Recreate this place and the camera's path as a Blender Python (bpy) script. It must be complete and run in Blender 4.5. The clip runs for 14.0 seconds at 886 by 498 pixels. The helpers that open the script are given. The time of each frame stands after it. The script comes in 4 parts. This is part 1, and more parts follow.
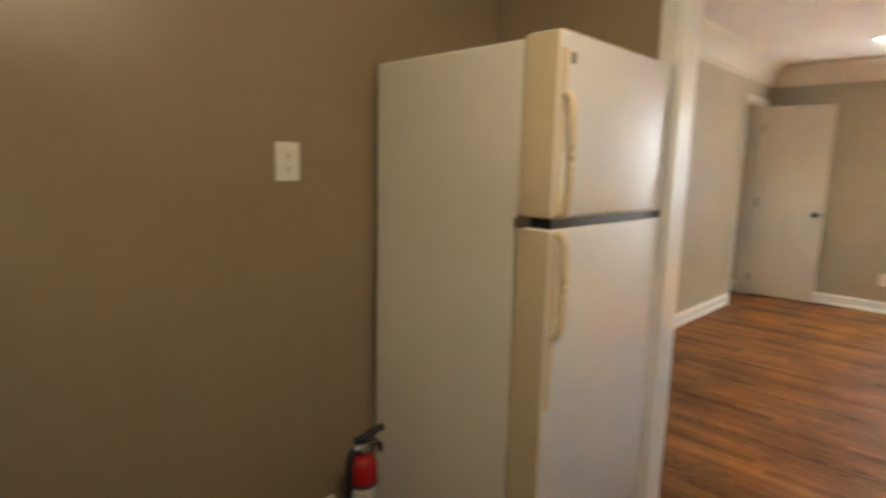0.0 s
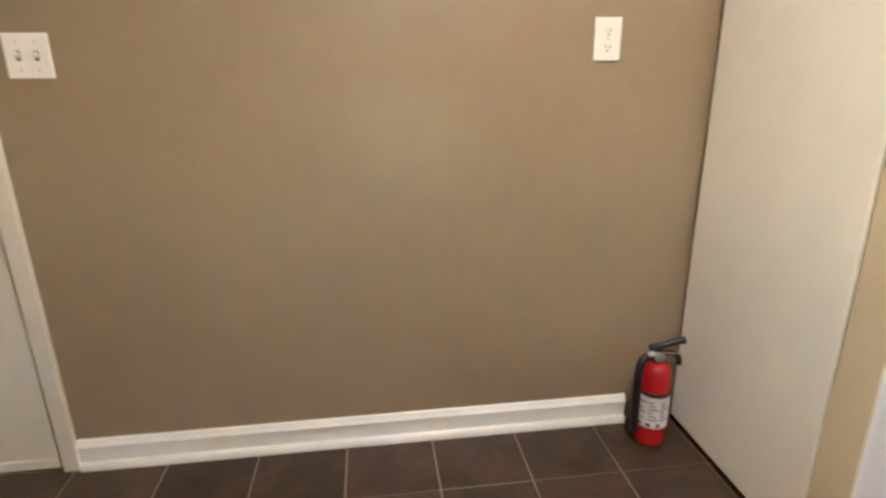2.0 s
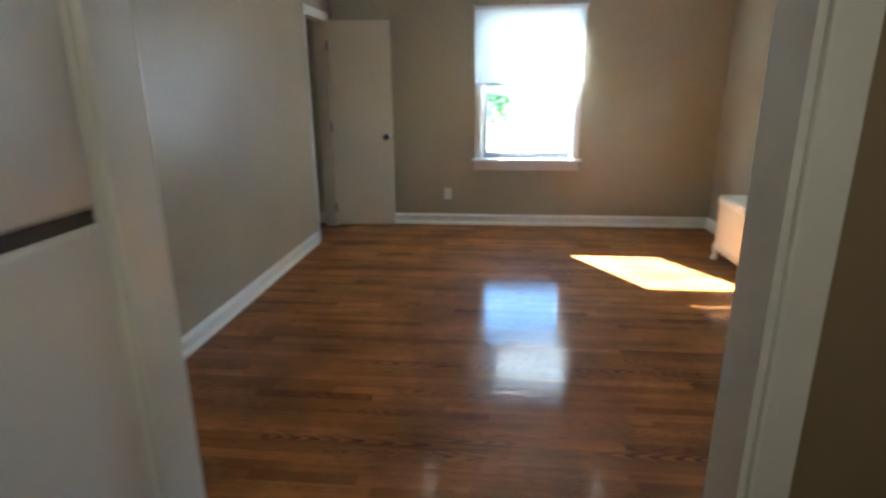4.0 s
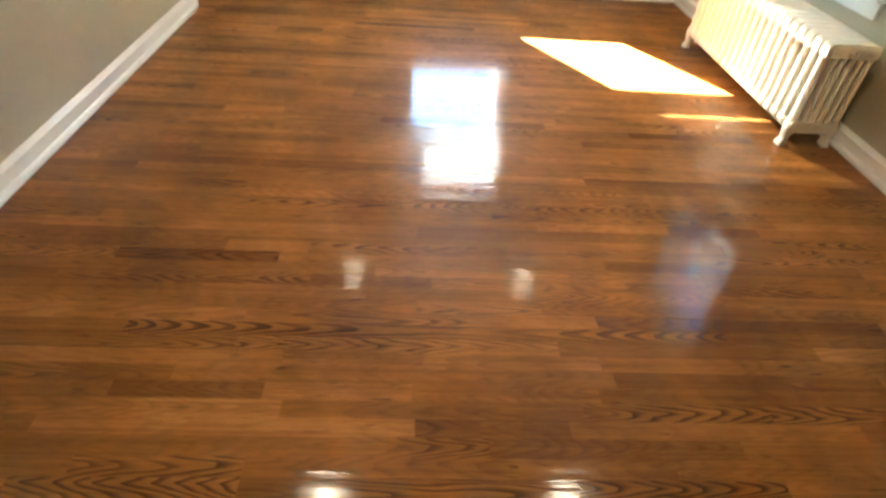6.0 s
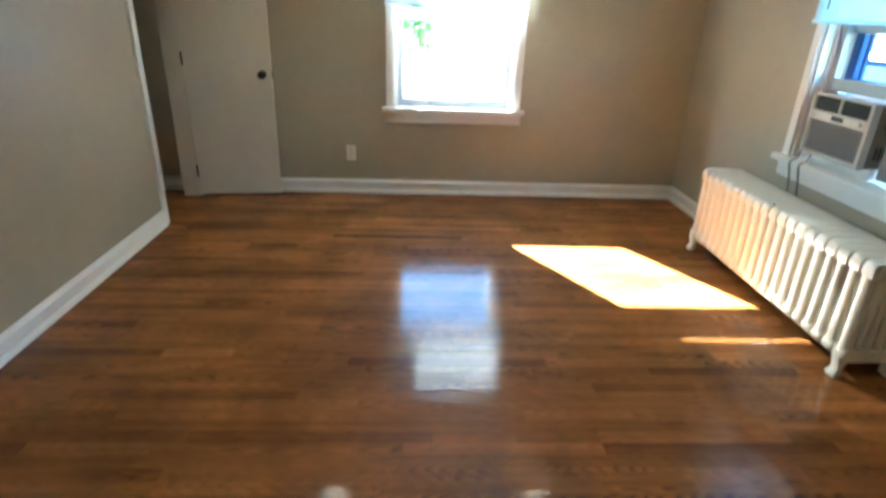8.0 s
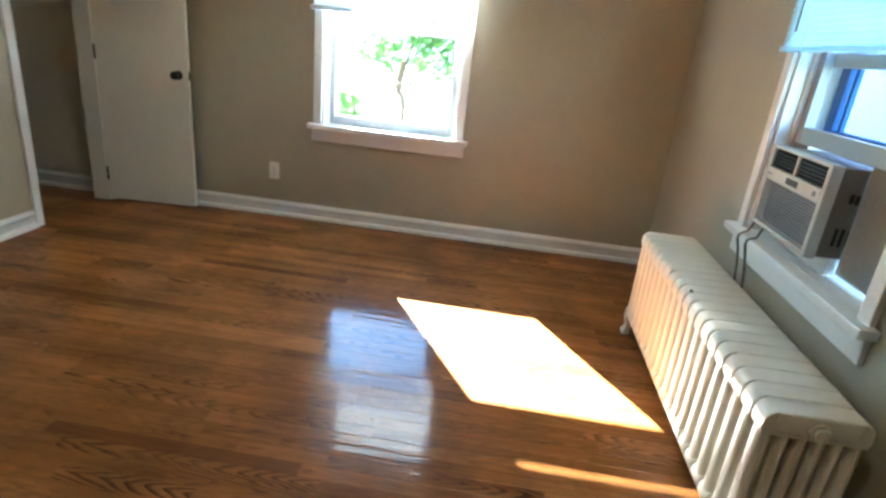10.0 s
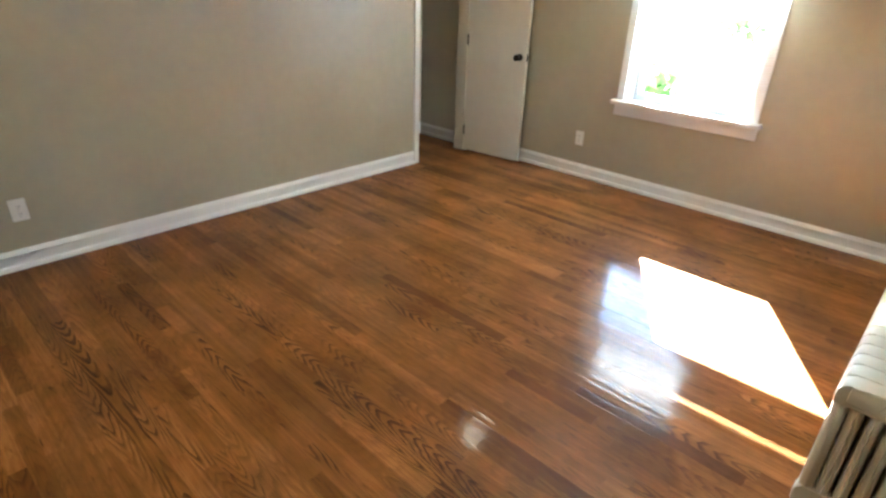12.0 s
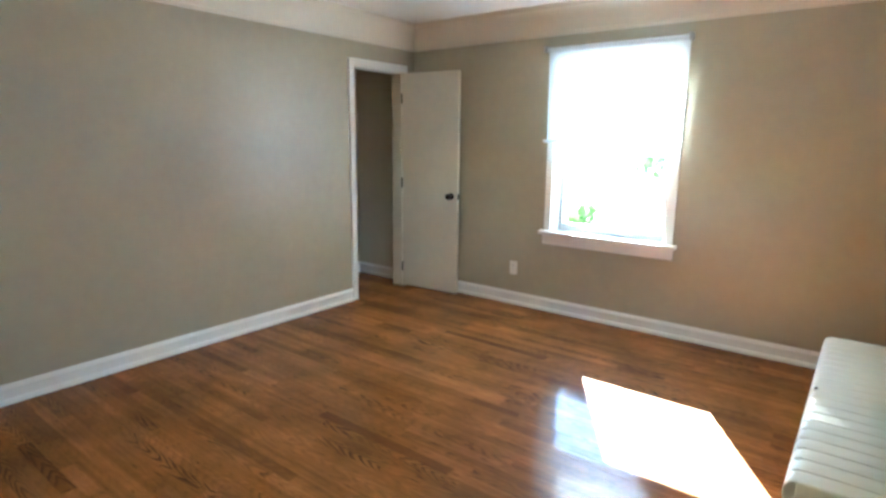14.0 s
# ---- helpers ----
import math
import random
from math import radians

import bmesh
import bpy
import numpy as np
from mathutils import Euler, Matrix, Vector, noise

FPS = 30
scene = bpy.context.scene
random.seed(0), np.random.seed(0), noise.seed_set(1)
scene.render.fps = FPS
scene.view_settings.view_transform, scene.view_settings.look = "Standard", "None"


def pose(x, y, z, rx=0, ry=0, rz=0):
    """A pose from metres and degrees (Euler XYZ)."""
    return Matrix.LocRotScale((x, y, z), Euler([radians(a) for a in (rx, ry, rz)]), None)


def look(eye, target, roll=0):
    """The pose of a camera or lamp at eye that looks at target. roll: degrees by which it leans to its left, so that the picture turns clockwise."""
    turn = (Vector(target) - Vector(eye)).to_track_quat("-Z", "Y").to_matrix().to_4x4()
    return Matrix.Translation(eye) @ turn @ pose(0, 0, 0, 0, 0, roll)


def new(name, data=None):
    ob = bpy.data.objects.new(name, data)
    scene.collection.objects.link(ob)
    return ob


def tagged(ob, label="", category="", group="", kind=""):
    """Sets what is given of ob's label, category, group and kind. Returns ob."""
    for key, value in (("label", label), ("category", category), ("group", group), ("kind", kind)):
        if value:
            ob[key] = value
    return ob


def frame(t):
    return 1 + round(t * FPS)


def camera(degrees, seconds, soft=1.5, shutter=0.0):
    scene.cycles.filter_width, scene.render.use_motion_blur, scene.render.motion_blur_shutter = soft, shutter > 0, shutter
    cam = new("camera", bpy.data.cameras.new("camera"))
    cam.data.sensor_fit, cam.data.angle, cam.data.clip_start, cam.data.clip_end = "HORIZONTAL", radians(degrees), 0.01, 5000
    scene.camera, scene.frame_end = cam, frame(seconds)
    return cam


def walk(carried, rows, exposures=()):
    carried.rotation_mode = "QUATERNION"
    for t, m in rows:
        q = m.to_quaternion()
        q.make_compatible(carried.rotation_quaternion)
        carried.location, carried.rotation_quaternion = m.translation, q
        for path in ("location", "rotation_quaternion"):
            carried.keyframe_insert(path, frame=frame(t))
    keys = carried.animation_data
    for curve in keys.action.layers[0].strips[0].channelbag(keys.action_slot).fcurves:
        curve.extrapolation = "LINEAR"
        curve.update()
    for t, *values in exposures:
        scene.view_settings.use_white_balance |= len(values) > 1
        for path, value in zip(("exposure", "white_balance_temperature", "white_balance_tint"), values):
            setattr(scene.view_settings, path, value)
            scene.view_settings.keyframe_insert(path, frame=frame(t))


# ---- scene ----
cam = camera(77.2, 14.0, soft=2.7, shutter=0.4)

PATH = [
    (0, (1.842, -0.644, 1.349), (0.452, 0.761, 1.045), 1.4),
    (0.5, (1.815, -0.579, 1.319), (0.021, 0.222, 0.942), 1.3),
    (1, (1.92, -0.418, 1.317), (-0.023, -0.27, 0.867), -2.7),
    (1.5, (1.903, -0.442, 1.274), (0.004, -0.277, 0.668), -0.1),
    (2, (1.913, -0.437, 1.258), (0.023, -0.199, 0.648), -0.7),
    (2.2, (1.887, -0.412, 1.253), (-0.002, 0.012, 0.75), -3.2),
    (4.3, (1.678, 0.624, 1.414), (1.66, 2.531, 0.811), 2.3),
    (4.5, (1.673, 0.75, 1.416), (1.689, 2.634, 0.743), 3.1),
    (5, (1.673, 1.012, 1.416), (1.619, 2.868, 0.673), 4.8),
    (5.5, (1.612, 1.137, 1.389), (1.68, 2.833, 0.332), 4.7),
    (6, (1.594, 1.181, 1.347), (1.71, 2.706, 0.058), 4.6),
    (6.5, (1.583, 1.207, 1.319), (1.669, 2.671, -0.041), 4.1),
    (7, (1.587, 1.285, 1.314), (1.711, 2.735, -0.059), 2.4),
    (7.5, (1.666, 1.478, 1.376), (1.78, 3.143, 0.273), 2.6),
    (8, (1.71, 1.787, 1.387), (1.799, 3.624, 0.6), 2.0),
    (8.2, (1.753, 1.909, 1.385), (1.867, 3.776, 0.679), 2.0),
    (10.3, (2.985, 2.458, 1.291), (2.646, 4.298, 0.583), 8.3),
    (10.5, (3.113, 2.41, 1.327), (2.583, 4.179, 0.561), 7.4),
    (11, (3.252, 2.237, 1.384), (2.502, 3.908, 0.581), 4.2),
    (11.5, (3.37, 2.106, 1.415), (2.432, 3.631, 0.523), 5.2),
    (12, (3.523, 2.008, 1.515), (2.297, 3.321, 0.636), 2.0),
    (12.5, (3.523, 1.968, 1.484), (2.356, 3.389, 0.698), 1.5),
    (13, (3.574, 1.97, 1.502), (2.391, 3.381, 0.722), 1.8),
    (13.5, (3.619, 1.988, 1.501), (2.434, 3.476, 0.885), 0.4),
    (14, (3.581, 2.013, 1.445), (2.386, 3.568, 1.052), 0.6),
]

# seconds, stops, white balance: the phone's automatic exposure and tint
EXPOSURES = [(0, 6.6, 6300, 8), (0.5, 6.8, 6100, 10), (1.0, 7.4, 5800, 12), (1.5, 8.05, 5200, 12), (2.2, 8.15, 5200, 12), (3.2, 6.45, 5500, 4), (4.3, 5.4, 5100, -1), (5.0, 6.2, 5300, -1),
             (5.5, 6.45, 5900, 0), (6.0, 6.9, 6300, 2), (6.5, 7.15, 6500, 3), (7.0, 7.0, 6500, 2), (7.5, 6.55, 6000, 0), (8.0, 5.9, 5200, -3), (10.5, 5.75, 5200, -1), (12.0, 6.45, 5500, 1), (12.5, 6.58, 5400, 2), (14.0, 6.3, 5000, -2)]
walk(cam, [(t, look(e, g, r)) for t, e, g, r in PATH], EXPOSURES)

DOWN, KBULB = 0.045, 0.038                # lamp powers, watts
LIGHTS = [(1.08, 2.93), (2.72, 2.93), (1.05, 5.18), (2.72, 5.18)]

# ---- light and air ----
SUN_AZ = math.atan2(-0.505, 0.863)      # clockwise from +y
SUN_EL = radians(29.9)
TO_SUN = Vector((math.sin(SUN_AZ) * math.cos(SUN_EL), math.cos(SUN_AZ) * math.cos(SUN_EL), math.sin(SUN_EL)))
world = bpy.data.worlds.new("sky")
scene.world = world
world.use_nodes = True
wn = world.node_tree.nodes
sky = wn.new("ShaderNodeTexSky")
sky.sky_type = "NISHITA"
sky.sun_disc = False
sky.sun_elevation = SUN_EL
sky.sun_rotation = SUN_AZ
sky.dust_density, sky.ozone_density = 0.15, 2.0
world.node_tree.links.new(sky.outputs[0], wn["Background"].inputs[0])
wn["Background"].inputs[1].default_value = 0.055


def lamp(name, kind, m, power, colour, size=0.1, size_y=None, spread=None):
    d = bpy.data.lights.new(name, kind)
    d.energy, d.color = power, colour
    if kind == "AREA":
        d.size = size
        if size_y:
            d.shape, d.size_y = "RECTANGLE", size_y
        if spread:
            d.spread = spread
    elif kind == "SUN":
        d.angle = size
    else:
        d.shadow_soft_size = size
    ob = new(name, d)
    ob.matrix_world = m
    return ob


lamp("sun", "SUN", look(TO_SUN * 30, (0, 0, 0)), 5.0, (1.0, 0.93, 0.82), radians(0.5))

# ---- plan, metres ----
W, D, H = 3.82, 6.19, 2.44              # living room: x 0..W, y YL..D
YK, YL = 1.33, 1.45                     # partition between kitchen and living room
OX0, OX1, OH = 1.008, 2.15, 2.30         # opening through it
KX0, KX1, KY0 = 0.21, 3.30, -2.28       # kitchen
CY0, CY1, CH = 5.400, 6.025, 2.04        # closet opening in the left wall
T = 0.12
FY_START = YL - 0.091                   # edge of the first floor strip
SW = 0.0572                             # width of a floor strip


# ---- materials ----
def material(name):
    m = bpy.data.materials.new(name)
    m.use_nodes = True
    return m, m.node_tree.nodes, m.node_tree.links, m.node_tree.nodes["Principled BSDF"]


def mathn(n, l, op, a, b=None, c=None):
    o = n.new("ShaderNodeMath")
    o.operation = op
    for i, v in enumerate((a, b, c)):
        if v is None:
            continue
        if isinstance(v, (int, float)):
            o.inputs[i].default_value = v
        else:
            l.new(v, o.inputs[i])
    return o.outputs[0]


def mix(n, l, f, a, b, blend="MIX"):
    o = n.new("ShaderNodeMix")
    o.data_type, o.blend_type = "RGBA", blend
    for i, v in ((0, f), (6, a), (7, b)):
        if isinstance(v, (int, float)):
            o.inputs[i].default_value = v
        elif isinstance(v, tuple):
            o.inputs[i].default_value = (*v, 1)
        else:
            l.new(v, o.inputs[i])
    return o.outputs[2]


def ramp(n, l, f, stops):
    o = n.new("ShaderNodeValToRGB")
    while len(o.color_ramp.elements) < len(stops):
        o.color_ramp.elements.new(0.5)
    for e, (p, c) in zip(o.color_ramp.elements, stops):
        e.position, e.color = p, (*c, 1) if isinstance(c, tuple) else (c, c, c, 1)
    l.new(f, o.inputs[0])
    return o.outputs[0]


def noise_at(n, l, vec, scale, detail=3, rough=0.5, dist=0.0):
    o = n.new("ShaderNodeTexNoise")
    o.inputs["Scale"].default_value, o.inputs["Detail"].default_value = scale, detail
    o.inputs["Roughness"].default_value, o.inputs["Distortion"].default_value = rough, dist
    l.new(vec, o.inputs["Vector"])
    return o.outputs[0]


def bump(n, l, b, height, strength, distance):
    o = n.new("ShaderNodeBump")
    o.inputs["Strength"].default_value, o.inputs["Distance"].default_value = strength, distance
    l.new(height, o.inputs["Height"])
    l.new(o.outputs[0], b.inputs["Normal"])


def geo(n):
    return n.new("ShaderNodeNewGeometry").outputs["Position"]


def painted(name, colour, rough=0.4, var=0.06, relief=0.12, fine=350.0, spec=0.5, dirt=0.0):
    """Rolled or brushed paint: soft large blotches, fine stipple, a little uneven gloss."""
    m, n, l, b = material(name)
    p = geo(n)
    big, small = noise_at(n, l, p, 1.7, 3), noise_at(n, l, p, 14.0, 4)
    f = mathn(n, l, "ADD", mathn(n, l, "MULTIPLY", big, 0.65), mathn(n, l, "MULTIPLY", small, 0.35))
    dark = tuple(c * (1 - var * 1.6) for c in colour)
    light = tuple(min(1, c * (1 + var * 1.6)) for c in colour)
    col = ramp(n, l, f, [(0.3, dark), (0.7, light)])
    if dirt:
        spots = ramp(n, l, noise_at(n, l, p, 23.0, 5, 0.65), [(0.60, 0.0), (0.78, 1.0)])
        col = mix(n, l, mathn(n, l, "MULTIPLY", spots, dirt), col, tuple(c * 0.45 for c in colour))
    l.new(col, b.inputs["Base Color"])
    l.new(mathn(n, l, "ADD", mathn(n, l, "MULTIPLY", small, 0.16), rough - 0.08), b.inputs["Roughness"])
    b.inputs["Specular IOR Level"].default_value = spec
    bump(n, l, b, mathn(n, l, "ADD", noise_at(n, l, p, fine, 2), mathn(n, l, "MULTIPLY", noise_at(n, l, p, 28.0, 2), 1.4)), relief, 0.002)
    return m


def plain(name, colour, rough=0.5, metal=0.0, var=0.08, scale=40.0, relief=0.05):
    m, n, l, b = material(name)
    p = geo(n)
    f = noise_at(n, l, p, scale, 4)
    l.new(ramp(n, l, f, [(0.3, tuple(c * (1 - var) for c in colour)), (0.7, tuple(min(1, c * (1 + var)) for c in colour))]), b.inputs["Base Color"])
    l.new(mathn(n, l, "ADD", mathn(n, l, "MULTIPLY", f, 0.15), max(0.0, rough - 0.07)), b.inputs["Roughness"])
    b.inputs["Metallic"].default_value = metal
    if relief:
        bump(n, l, b, noise_at(n, l, p, scale * 8, 2), relief, 0.001)
    return m


def oak_floor(name="oak_strip", dark=1.0, bold=False):
    """Stained red-oak strips under glossy varnish; every strip takes its own tone, figure and offset."""
    m, n, l, b = material(name)
    tex = n.new("ShaderNodeTexCoord").outputs["Object"]
    rnd = mathn(n, l, "FRACT", mathn(n, l, "ADD", n.new("ShaderNodeObjectInfo").outputs["Random"], n.new("ShaderNodeNewGeometry").outputs["Random Per Island"]))
    r2 = mathn(n, l, "FRACT", mathn(n, l, "MULTIPLY", rnd, 17.31))
    r3 = mathn(n, l, "FRACT", mathn(n, l, "MULTIPLY", rnd, 91.7))
    sep = n.new("ShaderNodeSeparateXYZ")
    l.new(tex, sep.inputs[0])

    def vec(sx, sy, k):
        c = n.new("ShaderNodeCombineXYZ")
        l.new(mathn(n, l, "ADD", mathn(n, l, "MULTIPLY", sep.outputs[0], sx), mathn(n, l, "MULTIPLY", rnd, k)), c.inputs[0])
        l.new(mathn(n, l, "ADD", mathn(n, l, "MULTIPLY", sep.outputs[1], sy), mathn(n, l, "MULTIPLY", r2, k)), c.inputs[1])
        l.new(mathn(n, l, "MULTIPLY", r3, k), c.inputs[2])
        return c.outputs[0]

    # flat-sawn figure: nested arches that march along the strip, crisp on one side
    pos = n.new("ShaderNodeSeparateXYZ")
    p = geo(n)
    l.new(p, pos.inputs[0])
    across = mathn(n, l, "ABSOLUTE", mathn(n, l, "SUBTRACT", mathn(n, l, "FRACT", mathn(n, l, "DIVIDE", mathn(n, l, "SUBTRACT", pos.outputs[1], FY_START), SW)), mathn(n, l, "ADD", mathn(n, l, "MULTIPLY", r2, 0.5), 0.25)))
    arch = mathn(n, l, "MULTIPLY", mathn(n, l, "POWER", across, 1.4), mathn(n, l, "MULTIPLY", mathn(n, l, "SUBTRACT", r3, 0.45), 9.0))
    warp = mathn(n, l, "MULTIPLY", noise_at(n, l, vec(2.4, 16.0, 70.0), 1.0, 2.0, 0.5), 4.5)
    step = mathn(n, l, "MULTIPLY", sep.outputs[0], mathn(n, l, "ADD", mathn(n, l, "MULTIPLY", r2, 12.0), 5.0))
    phase = mathn(n, l, "FRACT", mathn(n, l, "ADD", mathn(n, l, "ADD", step, arch), warp))
    lines = ramp(n, l, phase, [(0.0, 0.0), (0.05, 1.0), (0.26, 0.75), (0.55, 0.0)])
    strong = ramp(n, l, r3, [(0.0, 1.0), (0.10, 0.85), (0.20, 0.28), (0.50, 0.14), (0.84, 0.28), (0.93, 0.90), (1.0, 1.0)])
    fade = ramp(n, l, noise_at(n, l, vec(2.2, 7.0, 40.0), 1.0, 1), [(0.36, 0.10), (0.52, 1.0)])
    figure = mathn(n, l, "MULTIPLY", mathn(n, l, "MULTIPLY", lines, strong), fade)
    if bold:
        # one wide cathedral: bold arches that close up towards both ends of the board
        x2 = mathn(n, l, "MULTIPLY", mathn(n, l, "MULTIPLY", sep.outputs[0], sep.outputs[0]), 8.5)
        mid = mathn(n, l, "SUBTRACT", mathn(n, l, "DIVIDE", sep.outputs[1], SW), 0.12)
        a2 = mathn(n, l, "MULTIPLY", mathn(n, l, "MULTIPLY", mid, mid), 5.0)
        ph = mathn(n, l, "FRACT", mathn(n, l, "ADD", mathn(n, l, "SUBTRACT", x2, a2), mathn(n, l, "MULTIPLY", noise_at(n, l, vec(5.0, 14.0, 70.0), 1.0, 3.0, 0.6), 1.3)))
        figure = mathn(n, l, "MULTIPLY", ramp(n, l, ph, [(0.0, 0.0), (0.06, 1.0), (0.38, 0.75), (0.58, 0.0)]), ramp(n, l, noise_at(n, l, vec(3.0, 22.0, 40.0), 1.0, 2), [(0.34, 0.45), (0.48, 1.0)]))
    # straight grain, pores and small dark flecks
    grain = ramp(n, l, noise_at(n, l, vec(1.6, 120.0, 60.0), 1.0, 4, 0.6), [(0.42, 0.0), (0.66, 1.0)])
    pores = ramp(n, l, noise_at(n, l, vec(16.0, 480.0, 50.0), 1.0, 3, 0.6), [(0.46, 0.0), (0.72, 1.0)])
    fleck = ramp(n, l, noise_at(n, l, vec(9.0, 55.0, 33.0), 1.0, 2), [(0.66, 0.0), (0.76, 1.0)])
    streak = noise_at(n, l, vec(1.0, 34.0, 90.0), 1.0, 3)
    tone = ramp(n, l, rnd, [(0.0, (0.165, 0.062, 0.014)), (0.06, (0.215, 0.083, 0.018)), (0.30, (0.262, 0.104, 0.022)), (0.70, (0.302, 0.122, 0.027)), (0.92, (0.332, 0.138, 0.033)), (1.0, (0.365, 0.152, 0.036))])
    col = mix(n, l, mathn(n, l, "MULTIPLY", ramp(n, l, streak, [(0.3, 1.0), (0.62, 0.0)]), 0.50), tone, mix(n, l, 1.0, tone, (0.50, 0.43, 0.37), "MULTIPLY"))
    col = mix(n, l, mathn(n, l, "MULTIPLY", grain, 0.38), col, (0.11, 0.036, 0.010))
    col = mix(n, l, mathn(n, l, "MULTIPLY", pores, 0.42), col, (0.09, 0.028, 0.008))
    col = mix(n, l, mathn(n, l, "MULTIPLY", fleck, 0.75), col, (0.05, 0.017, 0.006))
    col = mix(n, l, mathn(n, l, "MULTIPLY", figure, 0.92), col, (0.030, 0.010, 0.005))
    if dark < 1.0:
        col = mix(n, l, 1.0, col, (dark, dark * 0.92, dark * 0.88), "MULTIPLY")
    # worn, cloudy stain across neighbouring strips
    cloud = noise_at(n, l, p, 2.3, 4, 0.55)
    col = mix(n, l, 0.55, col, mix(n, l, 1.0, col, ramp(n, l, cloud, [(0.34, (0.45, 0.40, 0.36)), (0.66, (1.45, 1.42, 1.32))]), "MULTIPLY"))
    l.new(col, b.inputs["Base Color"])
    b.inputs["Roughness"].default_value = 0.6
    b.inputs["Specular IOR Level"].default_value = 0.05
    b.inputs["Coat Weight"].default_value = 0.56
    b.inputs["Coat IOR"].default_value = 1.5
    l.new(ramp(n, l, noise_at(n, l, p, 9.0, 5, 0.6), [(0.3, 0.06), (0.7, 0.14)]), b.inputs["Coat Roughness"])
    wob = mathn(n, l, "ADD", mathn(n, l, "MULTIPLY", noise_at(n, l, vec(2.0, 24.0, 30.0), 1.0, 2), 1.5), mathn(n, l, "MULTIPLY", noise_at(n, l, p, 45.0, 3), 0.25))
    bp = n.new("ShaderNodeBump")
    bp.inputs["Strength"].default_value, bp.inputs["Distance"].default_value = 0.24, 0.004
    l.new(wob, bp.inputs["Height"])
    l.new(bp.outputs[0], b.inputs["Coat Normal"])
    bump(n, l, b, mathn(n, l, "ADD", pores, figure), 0.10, 0.0006)
    return m


def tile_stone():
    m, n, l, b = material("brown_tile")
    p = geo(n)
    r = n.new("ShaderNodeObjectInfo").outputs["Random"]
    c1 = noise_at(n, l, p, 7.0, 6, 0.6, 0.8)
    c2 = noise_at(n, l, p, 38.0, 4)
    col = ramp(n, l, c1, [(0.28, (0.022, 0.014, 0.009)), (0.5, (0.050, 0.032, 0.021)), (0.66, (0.088, 0.056, 0.034)), (0.8, (0.13, 0.082, 0.050))])
    col = mix(n, l, mathn(n, l, "MULTIPLY", c2, 0.4), col, (0.03, 0.02, 0.014))
    col = mix(n, l, mathn(n, l, "MULTIPLY", r, 0.35), col, mix(n, l, 1.0, col, (1.6, 1.4, 1.25), "MULTIPLY"))
    l.new(col, b.inputs["Base Color"])
    l.new(ramp(n, l, c1, [(0.3, 0.32), (0.7, 0.52)]), b.inputs["Roughness"])
    bump(n, l, b, mathn(n, l, "ADD", c1, mathn(n, l, "MULTIPLY", c2, 0.3)), 0.35, 0.002)
    return m


def shade_cloth(name, colour, through_amount, open_weave=0.0):
    m, n, l, b = material(name)
    p = geo(n)
    b.inputs["Base Color"].default_value = (*colour, 1)
    b.inputs["Roughness"].default_value = 0.8
    bump(n, l, b, noise_at(n, l, p, 900.0, 1), 0.1, 0.0005)
    tr = n.new("ShaderNodeBsdfTranslucent")
    tr.inputs["Color"].default_value = (*colour, 1)
    mx = n.new("ShaderNodeMixShader")
    mx.inputs[0].default_value = through_amount
    l.new(b.outputs[0], mx.inputs[1])
    l.new(tr.outputs[0], mx.inputs[2])
    weave = n.new("ShaderNodeMixShader")
    weave.inputs[0].default_value = open_weave
    l.new(mx.outputs[0], weave.inputs[1])
    l.new(n.new("ShaderNodeBsdfTransparent").outputs[0], weave.inputs[2])
    l.new(weave.outputs[0], n["Material Output"].inputs[0])
    return m


def glass():
    m, n, l, b = material("window_glass")
    clear = n.new("ShaderNodeBsdfTransparent")
    clear.inputs[0].default_value = (0.96, 0.98, 0.97, 1)
    gloss = n.new("ShaderNodeBsdfGlossy")
    gloss.inputs["Roughness"].default_value = 0.01
    mx = n.new("ShaderNodeMixShader")
    mx.inputs[0].default_value = 0.05
    l.new(clear.outputs[0], mx.inputs[1])
    l.new(gloss.outputs[0], mx.inputs[2])
    l.new(mx.outputs[0], n["Material Output"].inputs[0])
    return m


def glow(name, colour, strength):
    m, n, l, b = material(name)
    b.inputs["Base Color"].default_value = (*colour, 1)
    b.inputs["Emission Color"].default_value = (*colour, 1)
    b.inputs["Emission Strength"].default_value = strength
    return m


def leafy(name, a, c):
    m, n, l, b = material(name)
    f = n.new("ShaderNodeNewGeometry").outputs["Random Per Island"]
    col = ramp(n, l, f, [(0.0, a), (1.0, c)])
    l.new(col, b.inputs["Base Color"])
    b.inputs["Roughness"].default_value = 0.6
    tr = n.new("ShaderNodeBsdfTranslucent")
    l.new(col, tr.inputs["Color"])
    mx = n.new("ShaderNodeMixShader")
    mx.inputs[0].default_value = 0.5
    l.new(b.outputs[0], mx.inputs[1])
    l.new(tr.outputs[0], mx.inputs[2])
    l.new(mx.outputs[0], n["Material Output"].inputs[0])
    return m


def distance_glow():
    """A self-glowing backdrop in place of sunlit street, sky and far trees beyond the lawn."""
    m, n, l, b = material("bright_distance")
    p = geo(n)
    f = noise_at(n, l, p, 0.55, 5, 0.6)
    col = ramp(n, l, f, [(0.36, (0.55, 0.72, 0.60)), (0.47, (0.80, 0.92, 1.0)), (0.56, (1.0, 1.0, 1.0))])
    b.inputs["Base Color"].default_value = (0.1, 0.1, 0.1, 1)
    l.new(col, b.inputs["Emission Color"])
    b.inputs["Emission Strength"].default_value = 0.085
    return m


